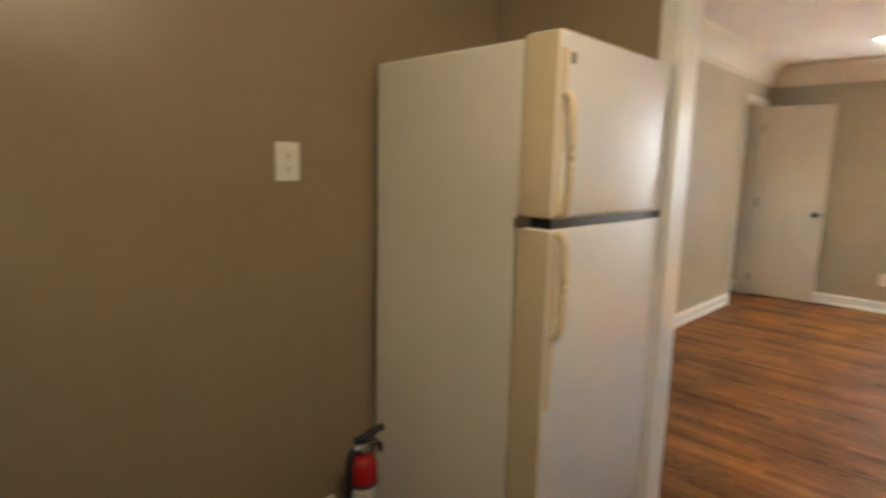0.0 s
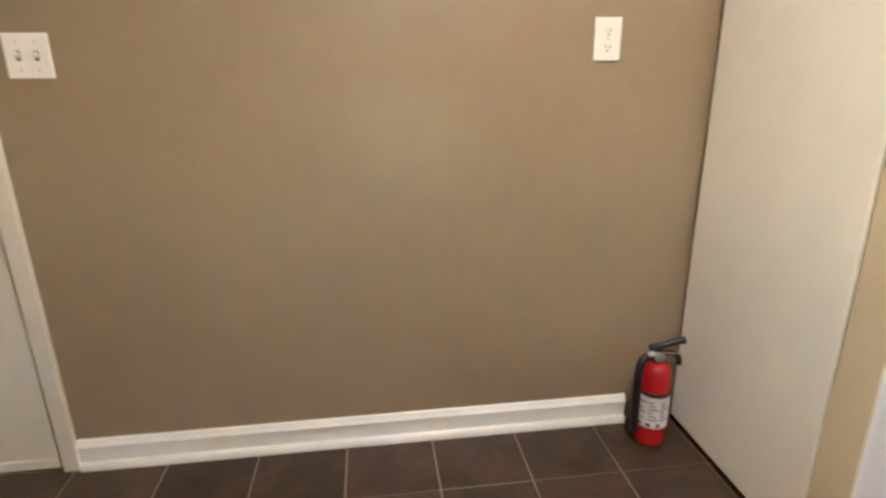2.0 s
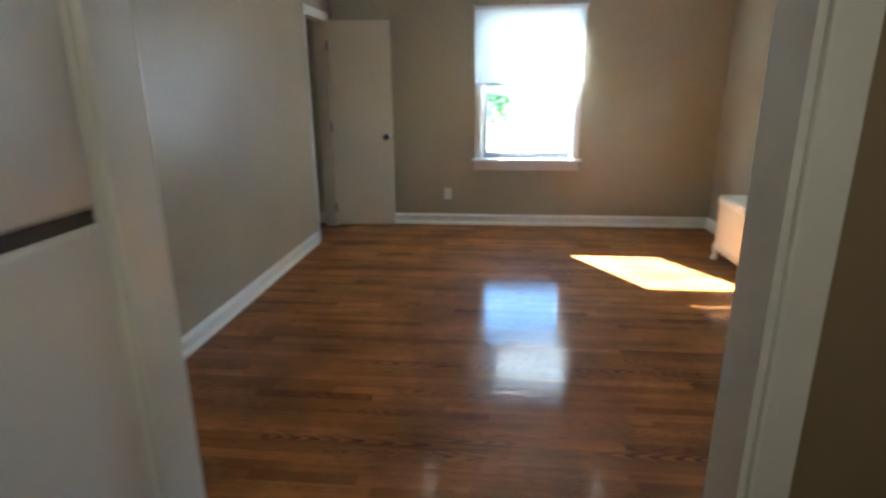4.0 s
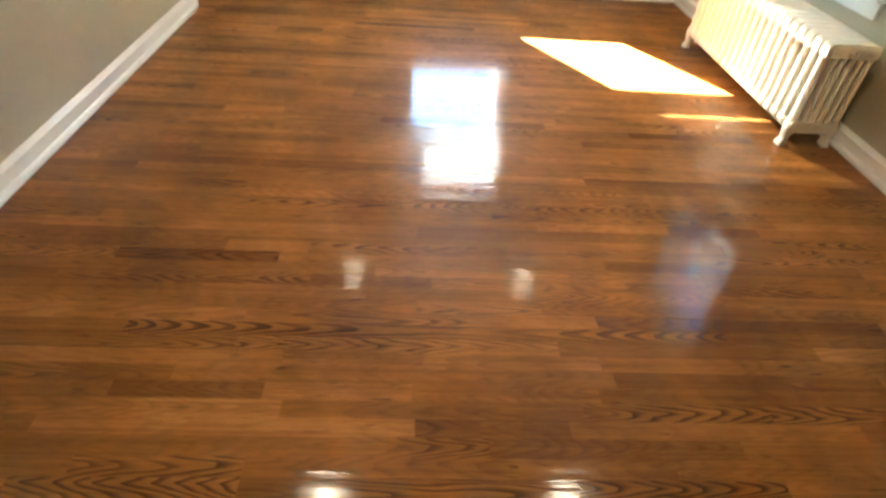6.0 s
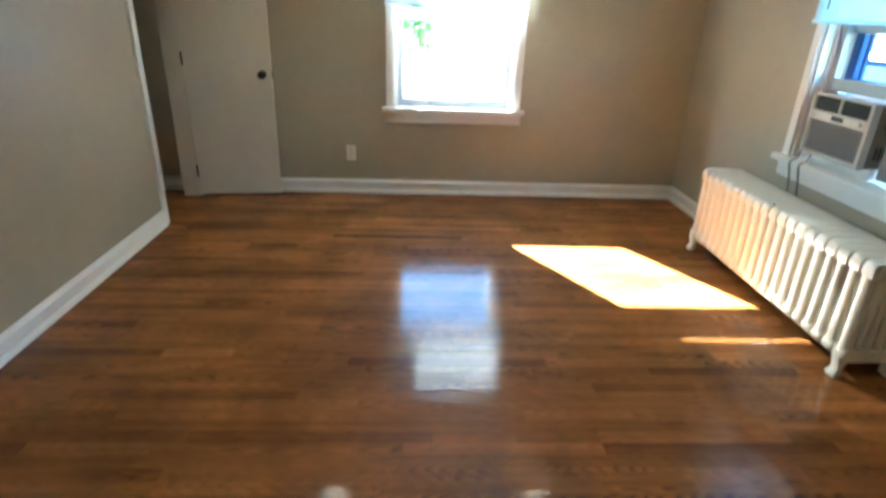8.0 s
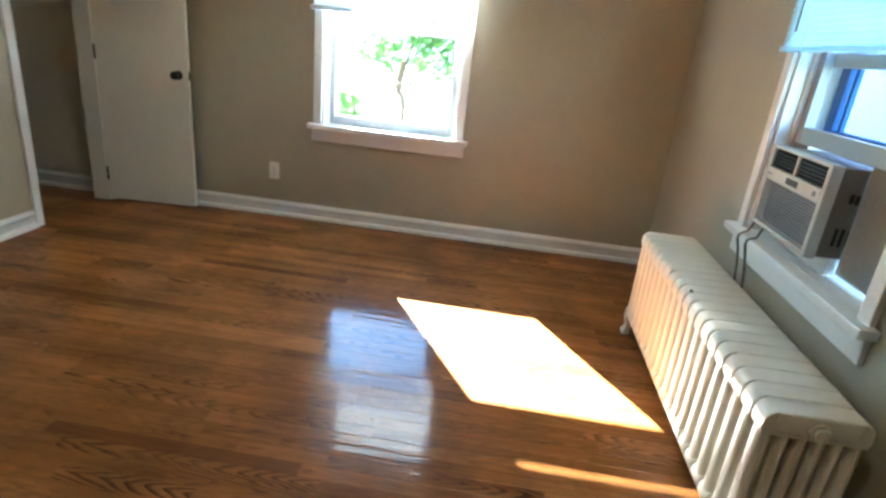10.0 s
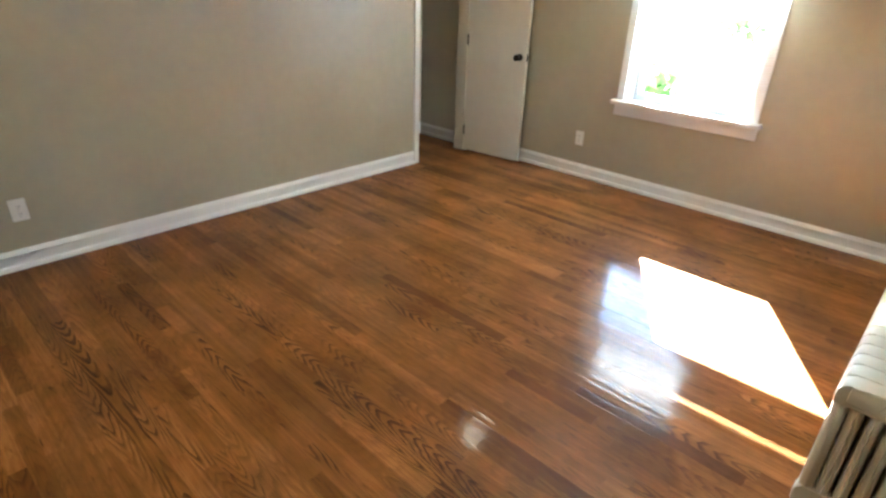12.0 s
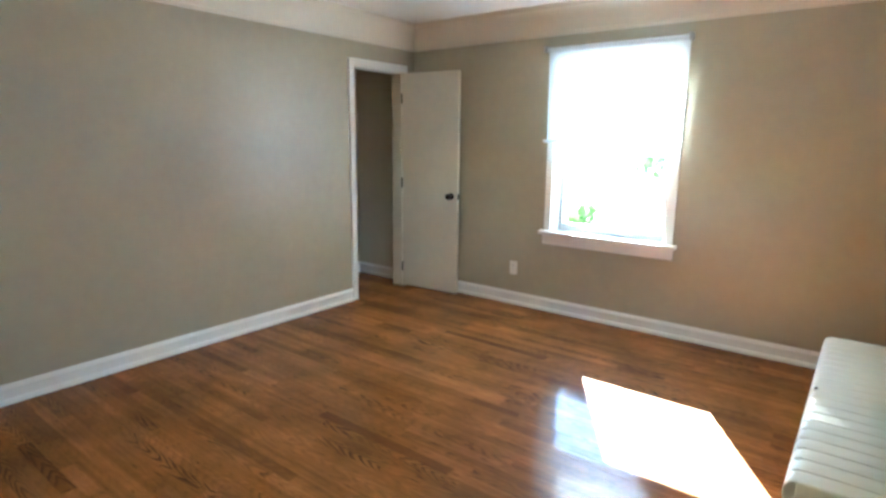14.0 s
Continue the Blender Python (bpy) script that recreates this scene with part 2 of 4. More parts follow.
M_WALL = painted("taupe_paint", (0.400, 0.357, 0.256), 0.38, 0.05, 0.16, spec=0.5)
# wall paint made paler, so the closet's bounced light is in the colour
M_CLOSET = painted("beige_closet_paint", (0.54, 0.49, 0.38), 0.5, 0.04, 0.12)
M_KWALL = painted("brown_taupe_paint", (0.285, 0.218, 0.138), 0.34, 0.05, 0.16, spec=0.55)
M_TRIM = painted("white_trim_paint", (0.78, 0.77, 0.73), 0.32, 0.03, 0.10, 160.0, dirt=0.10)
M_CROWN = painted("cream_cove_paint", (0.66, 0.61, 0.50), 0.5, 0.03, 0.10, 120.0)
M_CEIL = painted("ceiling_paint", (0.76, 0.74, 0.69), 0.75, 0.03, 0.22, 220.0, spec=0.3)
M_DOOR = painted("cream_door_paint", (0.66, 0.62, 0.52), 0.42, 0.04, 0.12, 180.0, dirt=0.12)
# sash white greyed down: the shade of a backlit frame is in the colour
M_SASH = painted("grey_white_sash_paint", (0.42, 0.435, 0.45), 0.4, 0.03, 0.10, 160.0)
M_OAK = oak_floor()
M_OAK_FIGURED = oak_floor("oak_figured", 1.0, True)
M_OAK_DARK = oak_floor("oak_dark", 0.66)
M_TILE = tile_stone()
M_GROUT = plain("tan_grout", (0.36, 0.29, 0.21), 0.9, 0, 0.2, 60.0, 0.3)
M_SUB = plain("dark_joint", (0.020, 0.009, 0.004), 0.8)
M_PLASTIC = plain("white_plastic", (0.80, 0.78, 0.73), 0.35, 0, 0.03)
M_DARK = plain("black_plastic", (0.012, 0.012, 0.013), 0.4, 0, 0.2)
# near-black that stands in for the shade inside openings
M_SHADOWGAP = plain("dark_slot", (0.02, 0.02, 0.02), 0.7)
M_BRONZE = plain("dark_bronze", (0.030, 0.025, 0.022), 0.35, 0.8, 0.25)
M_BRASS = plain("brass", (0.62, 0.42, 0.14), 0.25, 1.0, 0.1)
M_STEEL = plain("steel", (0.55, 0.55, 0.56), 0.3, 1.0, 0.08)
M_RAD = painted("radiator_enamel", (0.72, 0.67, 0.53), 0.38, 0.05, 0.30, 90.0, dirt=0.18)
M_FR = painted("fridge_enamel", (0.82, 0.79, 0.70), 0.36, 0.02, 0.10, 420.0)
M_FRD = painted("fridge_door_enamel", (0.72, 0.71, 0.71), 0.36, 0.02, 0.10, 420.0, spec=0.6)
M_ALMOND = painted("almond_plastic", (0.64, 0.54, 0.36), 0.4, 0.04, 0.06, 300.0)
M_GASKET = plain("grey_gasket", (0.16, 0.14, 0.11), 0.6)
M_RED = plain("red_enamel", (0.38, 0.008, 0.010), 0.18, 0, 0.06)
M_LABEL = plain("paper_label", (0.72, 0.71, 0.68), 0.55, 0, 0.04)
M_INK = plain("grey_ink", (0.10, 0.10, 0.12), 0.6)
M_YELLOW = plain("yellow_ink", (0.70, 0.52, 0.08), 0.5)
M_SHADE = shade_cloth("white_shade_cloth", (0.82, 0.87, 0.93), 0.25, 0.008)
M_SLAT = shade_cloth("vinyl_slat", (0.70, 0.88, 0.96), 0.80)
M_GLASS = glass()
M_ACW = plain("ac_plastic", (0.52, 0.50, 0.44), 0.45, 0, 0.04)
M_ACG = plain("ac_grey_grille", (0.22, 0.225, 0.22), 0.55, 0, 0.06)
M_ACM = plain("ac_metal_case", (0.20, 0.17, 0.13), 0.45, 0.3, 0.08)
M_LAMP = glow("lamp_glass", (1.0, 0.84, 0.62), 0.30)
M_GLOBE = glow("frosted_globe", (1.0, 0.80, 0.55), 0.55)
M_GROUND = plain("grass_ground", (0.085, 0.11, 0.045), 0.9, 0, 0.4, 3.0)
M_PAVE = plain("weathered_concrete", (0.27, 0.26, 0.245), 0.9, 0, 0.15, 4.0)
M_SIDING = plain("dark_blue_siding", (0.012, 0.030, 0.090), 0.7, 0, 0.06, 2.0)
M_ROOF = plain("dark_shingle", (0.075, 0.07, 0.07), 0.9, 0, 0.3, 12.0, 0.4)
M_BRICK = plain("tan_brick", (0.22, 0.17, 0.13), 0.85, 0, 0.15, 9.0)
M_BARK = plain("bark", (0.10, 0.075, 0.05), 0.9, 0, 0.3, 18.0, 0.5)
M_LEAF = leafy("leaf", (0.06, 0.12, 0.03), (0.12, 0.22, 0.06))
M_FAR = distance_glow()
M_STORM = plain("blue_storm_frame", (0.06, 0.13, 0.32), 0.5)
for m_ in (M_SIDING, M_STORM, M_ROOF, M_BRICK):
    m_.node_tree.nodes["Principled BSDF"].inputs["Specular IOR Level"].default_value = 0.05


# ---- mesh helpers ----
def box(bm, x0, y0, z0, x1, y1, z1, bevel=0.0, seg=2):
    r = bmesh.ops.create_cube(bm, size=1.0)
    bmesh.ops.scale(bm, vec=(x1 - x0, y1 - y0, z1 - z0), verts=r["verts"])
    bmesh.ops.translate(bm, vec=((x0 + x1) / 2, (y0 + y1) / 2, (z0 + z1) / 2), verts=r["verts"])
    if bevel:
        edges = list({e for v in r["verts"] for e in v.link_edges})
        bmesh.ops.bevel(bm, geom=edges, offset=bevel, segments=seg, profile=0.5, affect="EDGES")
    return bm


def cyl(bm, a, b, r0, r1=None, seg=20, caps=True):
    a, b = Vector(a), Vector(b)
    r1 = r0 if r1 is None else r1
    m = Matrix.Translation((a + b) / 2) @ (b - a).to_track_quat("Z", "Y").to_matrix().to_4x4()
    bmesh.ops.create_cone(bm, cap_ends=caps, segments=seg, radius1=r0, radius2=r1, depth=(b - a).length, matrix=m)
    return bm


def lathe(bm, profile, centre, axis="Z", seg=28):
    """Turn (radius, height) pairs about an axis through centre."""
    rings = []
    for r, h in profile:
        ring = []
        for i in range(seg):
            a = 2 * math.pi * i / seg
            p = (r * math.cos(a), r * math.sin(a), h)
            if axis == "X":
                p = (h, p[0], p[1])
            elif axis == "Y":
                p = (p[0], h, p[1])
            ring.append(bm.verts.new(Vector(centre) + Vector(p)))
        rings.append(ring)
    for q, s in zip(rings, rings[1:]):
        for i in range(seg):
            bm.faces.new((q[i], q[(i + 1) % seg], s[(i + 1) % seg], s[i]))
    bm.faces.new(rings[0])
    bm.faces.new(rings[-1])
    bmesh.ops.recalc_face_normals(bm, faces=bm.faces)
    return bm


def sweep(bm, profile, a, b, out, cut_a=0.0, cut_b=0.0):
    """Run a (depth, height) profile from a to b; out: the way that depth points. cut: how far the ends are mitred per depth."""
    a, b, out = Vector(a), Vector(b), Vector(out)
    d = (b - a).normalized()
    ends = []
    for p, c in ((a, cut_a), (b, -cut_b)):
        ends.append([bm.verts.new(p + out * q + Vector((0, 0, h)) + d * (c * q)) for q, h in profile])
    k = len(profile)
    for i in range(k):
        bm.faces.new((ends[0][i], ends[0][(i + 1) % k], ends[1][(i + 1) % k], ends[1][i]))
    bm.faces.new(ends[0])
    bm.faces.new(ends[1])
    bmesh.ops.recalc_face_normals(bm, faces=bm.faces)
    return bm


def tube(bm, points, radius, seg=10):
    pts = [Vector(p) for p in points]
    fine = []
    for i in range(len(pts) - 1):
        p0, p1, p2, p3 = pts[max(0, i - 1)], pts[i], pts[i + 1], pts[min(len(pts) - 1, i + 2)]
        for k in range(6):
            t = k / 6
            fine.append(0.5 * ((2 * p1) + (p2 - p0) * t + (2 * p0 - 5 * p1 + 4 * p2 - p3) * t * t + (3 * p1 - p0 - 3 * p2 + p3) * t ** 3))
    fine.append(pts[-1])
    rings = []
    for i, p in enumerate(fine):
        d = (fine[min(i + 1, len(fine) - 1)] - fine[max(i - 1, 0)]).normalized()
        q = d.to_track_quat("Z", "Y")
        rings.append([bm.verts.new(p + q @ Vector((radius * math.cos(2 * math.pi * j / seg), radius * math.sin(2 * math.pi * j / seg), 0))) for j in range(seg)])
    for a, b in zip(rings, rings[1:]):
        for j in range(seg):
            bm.faces.new((a[j], a[(j + 1) % seg], b[(j + 1) % seg], b[j]))
    bm.faces.new(rings[0])
    bm.faces.new(rings[-1])
    bmesh.ops.recalc_face_normals(bm, faces=bm.faces)
    return bm


def mesh_of(name, bm, mat, smooth=False):
    me = bpy.data.meshes.new(name)
    bm.to_mesh(me)
    bm.free()
    me.materials.append(mat)
    if smooth:
        for p in me.polygons:
            p.use_smooth = True
        me.set_sharp_from_angle(angle=radians(40))
    return me


def part(name, bm, mat, parent=None, label="", smooth=False):
    ob = new(name, mesh_of(name, bm, mat, smooth))
    if parent is not None:
        ob.parent = parent
        if parent.type == "EMPTY":
            ob.matrix_parent_inverse = Matrix.Translation(-parent.location)
    if label:
        tagged(ob, label)
    return ob


def thing(name, label, category, group="", kind="", at=(0, 0, 0)):
    ob = new(name)
    ob.location = at
    return tagged(ob, label, category, group, kind)


def structure(name, bm, mat, label, category, smooth=False):
    return tagged(part(name, bm, mat, None, "", smooth), label, category, "", "structure")


def B(*a, **k):
    return box(bmesh.new(), *a, **k)


def boxes(*items, bevel=0.0):
    bm = bmesh.new()
    for it in items:
        box(bm, *it, bevel=bevel)
    return bm

# ---- structure ----
structure("ground", B(-60, -60, -0.75, 60, 60, -0.65), M_GROUND, "grassy ground round the house", "ground")
structure("pavement", boxes((-30, 8.2, -0.648, 5.6, 51.5, -0.60), (5.6, 14.2, -0.648, 38, 51.5, -0.60)), M_PAVE, "weathered concrete drive and street beyond the lawn", "pavement")
floor = structure("floor", B(-0.9, YL - 0.14, -0.30, W + 0.2, D + 0.2, -0.012), M_SUB, "stained oak strip floor with glossy varnish", "floor")
kfloor = structure("floor_kitchen", B(KX0 - 0.1, KY0 - 0.1, -0.30, KX1 + 0.1, YL - 0.141, -0.004), M_GROUT, "dark brown stone-look tile floor with tan grout", "floor")

# left wall of the living room with the closet opening
structure("wall_west", boxes((-T, YL - 0.13, 0, 0, CY0, H), (-T, CY0, CH, 0, CY1, H), (-T, CY1, 0, 0, D, H)), M_WALL, "taupe painted plaster wall with closet opening", "wall")
# far wall with its window
FX0, FX1, FZ0, FZ1 = 1.500, 2.430, 0.69, 2.07
structure("wall_north", boxes((-T, D, -0.3, FX0, D + 0.2, H), (FX1, D, -0.3, W + 0.2, D + 0.2, H), (FX0, D, -0.3, FX1, D + 0.2, FZ0), (FX0, D, FZ1, FX1, D + 0.2, H)), M_WALL, "taupe painted wall with a window", "wall")
# right wall with its window
RY0, RY1, RZ0, RZ1 = 3.975, 4.835, 0.69, 2.07
structure("wall_east", boxes((W, YL - 0.13, -0.3, W + 0.2, RY0, H), (W, RY1, -0.3, W + 0.2, D, H), (W, RY0, -0.3, W + 0.2, RY1, RZ0), (W, RY0, RZ1, W + 0.2, RY1, H)), M_WALL, "taupe painted wall with an air-conditioned window", "wall")
structure("wall_partition", boxes((0, YK, 0, OX0, YL, H), (OX1, YK, 0, W, YL, H), (OX0, YK, OH, OX1, YL, H)), M_WALL, "taupe partition wall with a cased opening", "wall")
structure("ceiling", B(-T, YL, H, W + 0.2, D + 0.2, H + 0.1), M_CEIL, "white painted ceiling", "ceiling")

# kitchen shell
DY0, DY1 = -2.25, -1.500                 # back door
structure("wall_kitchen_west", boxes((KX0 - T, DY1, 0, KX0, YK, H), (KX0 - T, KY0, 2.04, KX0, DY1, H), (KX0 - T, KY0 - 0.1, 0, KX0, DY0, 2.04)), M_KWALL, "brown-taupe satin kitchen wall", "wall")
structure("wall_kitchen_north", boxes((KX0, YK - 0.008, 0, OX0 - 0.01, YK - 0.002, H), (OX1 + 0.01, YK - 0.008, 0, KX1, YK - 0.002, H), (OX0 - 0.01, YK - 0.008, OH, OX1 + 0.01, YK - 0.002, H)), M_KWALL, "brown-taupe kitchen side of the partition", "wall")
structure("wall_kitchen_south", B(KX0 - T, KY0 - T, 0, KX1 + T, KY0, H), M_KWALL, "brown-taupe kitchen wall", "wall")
KW = (-0.45, -0.25, 0.95, 1.15)
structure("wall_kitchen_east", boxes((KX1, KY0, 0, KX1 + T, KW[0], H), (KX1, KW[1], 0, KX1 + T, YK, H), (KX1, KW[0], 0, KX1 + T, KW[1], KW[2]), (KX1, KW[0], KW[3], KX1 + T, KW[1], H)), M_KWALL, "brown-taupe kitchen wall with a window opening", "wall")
structure("ceiling_kitchen", B(KX0 - T, KY0 - T, H, KX1 + T, YL, H + 0.1), M_CEIL, "white kitchen ceiling", "ceiling")

# closet behind the left wall
structure("wall_closet", boxes((-0.85, 5.0, 0, -0.75, D + 0.2, H), (-0.75, 5.0, 0, -T, 5.1, H), (-0.75, D - 0.02, 0, -T, D + 0.2, H)), M_CLOSET, "plain closet walls, beige lightened in place of bounced light", "wall")
structure("ceiling_closet", B(-0.85, 5.0, H, -T, D + 0.2, H + 0.1), M_CEIL, "closet ceiling", "ceiling")

# ---- trim ----
BB = [(0, 0), (0.027, 0), (0.027, 0.010), (0.024, 0.020), (0.019, 0.026), (0.012, 0.028), (0.012, 0.076), (0.019, 0.081), (0.019, 0.088), (0.012, 0.098), (0.008, 0.106), (0.004, 0.110), (0, 0.110)]


def baseboard(name, a, b, out, ca=0.0, cb=0.0, label="white painted baseboard with stepped cap and shoe"):
    return structure(name, sweep(bmesh.new(), BB, a, b, out, ca, cb), M_TRIM, label, "baseboard")


baseboard("baseboard_west", (0, YL, 0), (0, CY0 - 0.056, 0), (1, 0, 0))
baseboard("baseboard_north", (0, D, 0), (W, D, 0), (0, -1, 0), 0, 1)
baseboard("baseboard_east", (W, D, 0), (W, YL, 0), (-1, 0, 0), 1, 0)
baseboard("baseboard_south", (OX1 + 0.08, YL, 0), (W, YL, 0), (0, 1, 0), 0, 1)
baseboard("baseboard_closet", (-0.75, 5.1, 0), (-0.75, D - 0.02, 0), (1, 0, 0))
baseboard("baseboard_closet_end", (-0.75, D - 0.02, 0), (-T, D - 0.02, 0), (0, -1, 0))
baseboard("baseboard_kitchen", (KX0, DY1 + 0.049, 0), (KX0, 0.45, 0), (1, 0, 0))

CR = [(0, H - 0.205), (0.012, H - 0.205), (0.014, H - 0.185), (0.026, H - 0.178), (0.034, H - 0.13), (0.058, H - 0.075), (0.095, H - 0.04), (0.150, H - 0.026), (0.158, H - 0.014), (0.170, H - 0.012), (0.170, H), (0, H)]


def crown(name, a, b, out, ca, cb):
    return structure(name, sweep(bmesh.new(), CR, a, b, out, ca, cb), M_CROWN, "wide cream plaster cove along the ceiling", "crown", True)


crown("crown_west", (0, YL, 0), (0, D, 0), (1, 0, 0), 1, 1)
crown("crown_north", (0, D, 0), (W, D, 0), (0, -1, 0), 1, 1)
crown("crown_east", (W, D, 0), (W, YL, 0), (-1, 0, 0), 1, 1)
crown("crown_south", (W, YL, 0), (0, YL, 0), (0, 1, 0), 1, 1)

# closet opening: jamb lining, stop and casing
c = 0.055
tr = thing("door_frame_closet", "white painted casing round the closet opening", "door frame", kind="structure", at=(0, CY0, 0))
part("side_casing", B(0, CY0 - c, 0, 0.018, CY0, CH + c, bevel=0.003), M_TRIM, tr)
part("side_casing", B(0, CY1, 0, 0.018, CY1 + c, CH + c, bevel=0.003), M_TRIM, tr)
part("head_casing", B(0, CY0, CH, 0.018, CY1, CH + c, bevel=0.003), M_TRIM, tr)
part("jamb", B(-T, CY0, 0, -0.001, CY0 + 0.015, CH), M_TRIM, tr)
# far jamb in the darker door cream, which puts its shade into the colour
part("jamb", B(-T, CY1 - 0.015, 0, -0.001, CY1, CH), M_DOOR, tr)
part("head_jamb", B(-T, CY0 + 0.015, CH - 0.015, -0.001, CY1 - 0.015, CH), M_TRIM, tr)

# cased opening to the kitchen
tr = thing("door_frame_kitchen", "white painted casing round the kitchen opening", "door frame", kind="structure", at=(OX0, YK, 0))
for x0, x1 in ((OX0, OX0 + 0.018), (OX1 - 0.018, OX1)):
    part("jamb", B(x0, YK - 0.008, 0, x1, YL + 0.004, OH), M_TRIM, tr)
part("head_jamb", B(OX0 + 0.018, YK - 0.008, OH - 0.018, OX1 - 0.018, YL + 0.004, OH), M_TRIM, tr)
for y0, y1 in ((YK - 0.026, YK - 0.008), (YL, YL + 0.018)):
    part("side_casing", B(OX0 - 0.062, y0, 0, OX0 + 0.006, y1, OH + 0.06, bevel=0.004), M_TRIM, tr)
    part("side_casing", B(OX1 - 0.006, y0, 0, OX1 + 0.062, y1, OH + 0.06, bevel=0.004), M_TRIM, tr)
    part("head_casing", B(OX0 + 0.006, y0, OH - 0.006, OX1 - 0.006, y1, OH + 0.06, bevel=0.004), M_TRIM, tr)
structure("threshold", sweep(bmesh.new(), [(0, 0), (0, 0.004), (0.02, 0.012), (0.07, 0.012), (0.09, 0.004), (0.09, 0)], (OX0 + 0.02, YL - 0.185, 0), (OX1 - 0.02, YL - 0.185, 0), (0, 1, 0)), M_OAK, "oak saddle between tile and strip floor", "threshold")


# ---- doors ----
def knob(parent, at, out, mat):
    """A round knob on a rosette; out is +1 or -1 along y, or 'x'."""
    axis, s = ("X", 1) if out == "x" else ("Y", out)
    prof = [(0.030, 0.0), (0.030, 0.004), (0.026, 0.008), (0.012, 0.011), (0.011, 0.030), (0.016, 0.036), (0.026, 0.044), (0.029, 0.054), (0.027, 0.063), (0.019, 0.069), (0.004, 0.071)]
    return part("knob", lathe(bmesh.new(), [(r, h * s) for r, h in prof], at, axis), mat, parent, "round knob on a rosette", True)


HX, HY = 0.004, 6.020                   # hinge line of the closet door
door = thing("closet_door", "cream painted flush closet door standing open against the wall", "door", at=(HX, HY, 0))
leaf = part("leaf", B(HX, HY, 0.012, HX + 0.612, HY + 0.035, 2.025, bevel=0.002), M_DOOR, door)
knob(leaf, (HX + 0.548, HY, 0.920), -1, M_BRONZE)
part("latch_plate", B(HX + 0.6115, HY + 0.006, 0.890, HX + 0.6135, HY + 0.029, 0.950), M_BRONZE, leaf, "dark latch plate")
part("latch_bolt", B(HX + 0.6135, HY + 0.012, 0.911, HX + 0.622, HY + 0.023, 0.929, bevel=0.002), M_BRONZE, leaf)
for z in (0.20, 1.02, 1.80):
    part("hinge", cyl(bmesh.new(), (HX - 0.002, HY - 0.006, z - 0.045), (HX - 0.002, HY - 0.006, z + 0.045), 0.007, seg=10), M_BRONZE, leaf, "dark painted hinge", True)
    part("hinge_plate", B(HX - 0.060, HY + 0.0035, z - 0.045, HX - 0.006, HY + 0.0050, z + 0.045), M_BRONZE, leaf, "dark hinge plate on the jamb")
door.rotation_euler = (0, 0, radians(5.4))

bd = thing("back_door", "cream painted flush door, shut, in the kitchen wall", "door", at=(KX0, (DY0 + DY1) / 2, 0))
leaf = part("leaf", B(KX0 - 0.042, DY0 + 0.02, 0.012, KX0 - 0.004, DY1 - 0.023, 2.02, bevel=0.004), M_DOOR, bd)
knob(leaf, (KX0 - 0.004, DY1 - 0.085, 0.86), "x", M_BRASS)
part("deadbolt", lathe(bmesh.new(), [(0.028, 0), (0.028, 0.006), (0.022, 0.010), (0.006, 0.012)], (KX0 - 0.004, DY1 - 0.085, 1.02), "X"), M_BRASS, leaf, "brass deadbolt", True)
for z in (0.86, 1.02):
    part("strike_plate", B(KX0 - 0.012, DY1 - 0.0185, z - 0.035, KX0 - 0.001, DY1 - 0.0165, z + 0.035), M_BRONZE, leaf, "dark strike plate")
part("sweep", B(KX0 - 0.004, DY0 + 0.02, 0.010, KX0 + 0.006, DY1 - 0.02, 0.045, bevel=0.002), M_DOOR, leaf)
fr = thing("door_frame_back", "cream painted casing round the back door", "door frame", kind="structure", at=(KX0, DY1, 0))
part("side_casing", B(KX0, DY1 - 0.006, 0, KX0 + 0.02, DY1 + 0.048, 2.10, bevel=0.005), M_DOOR, fr)
part("head_casing", B(KX0, DY0, 2.034, KX0 + 0.02, DY1 - 0.006, 2.10, bevel=0.005), M_DOOR, fr)
part("jamb", B(KX0 - T, DY1 - 0.016, 0, KX0 - 0.001, DY1, 2.04), M_DOOR, fr)
part("jamb", B(KX0 - T, DY0, 0, KX0 - 0.001, DY0 + 0.016, 2.04), M_DOOR, fr)
part("backing", B(KX0 - T, DY0 + 0.016, 0, KX0 - 0.06, DY1 - 0.016, 2.04), M_DOOR, fr)


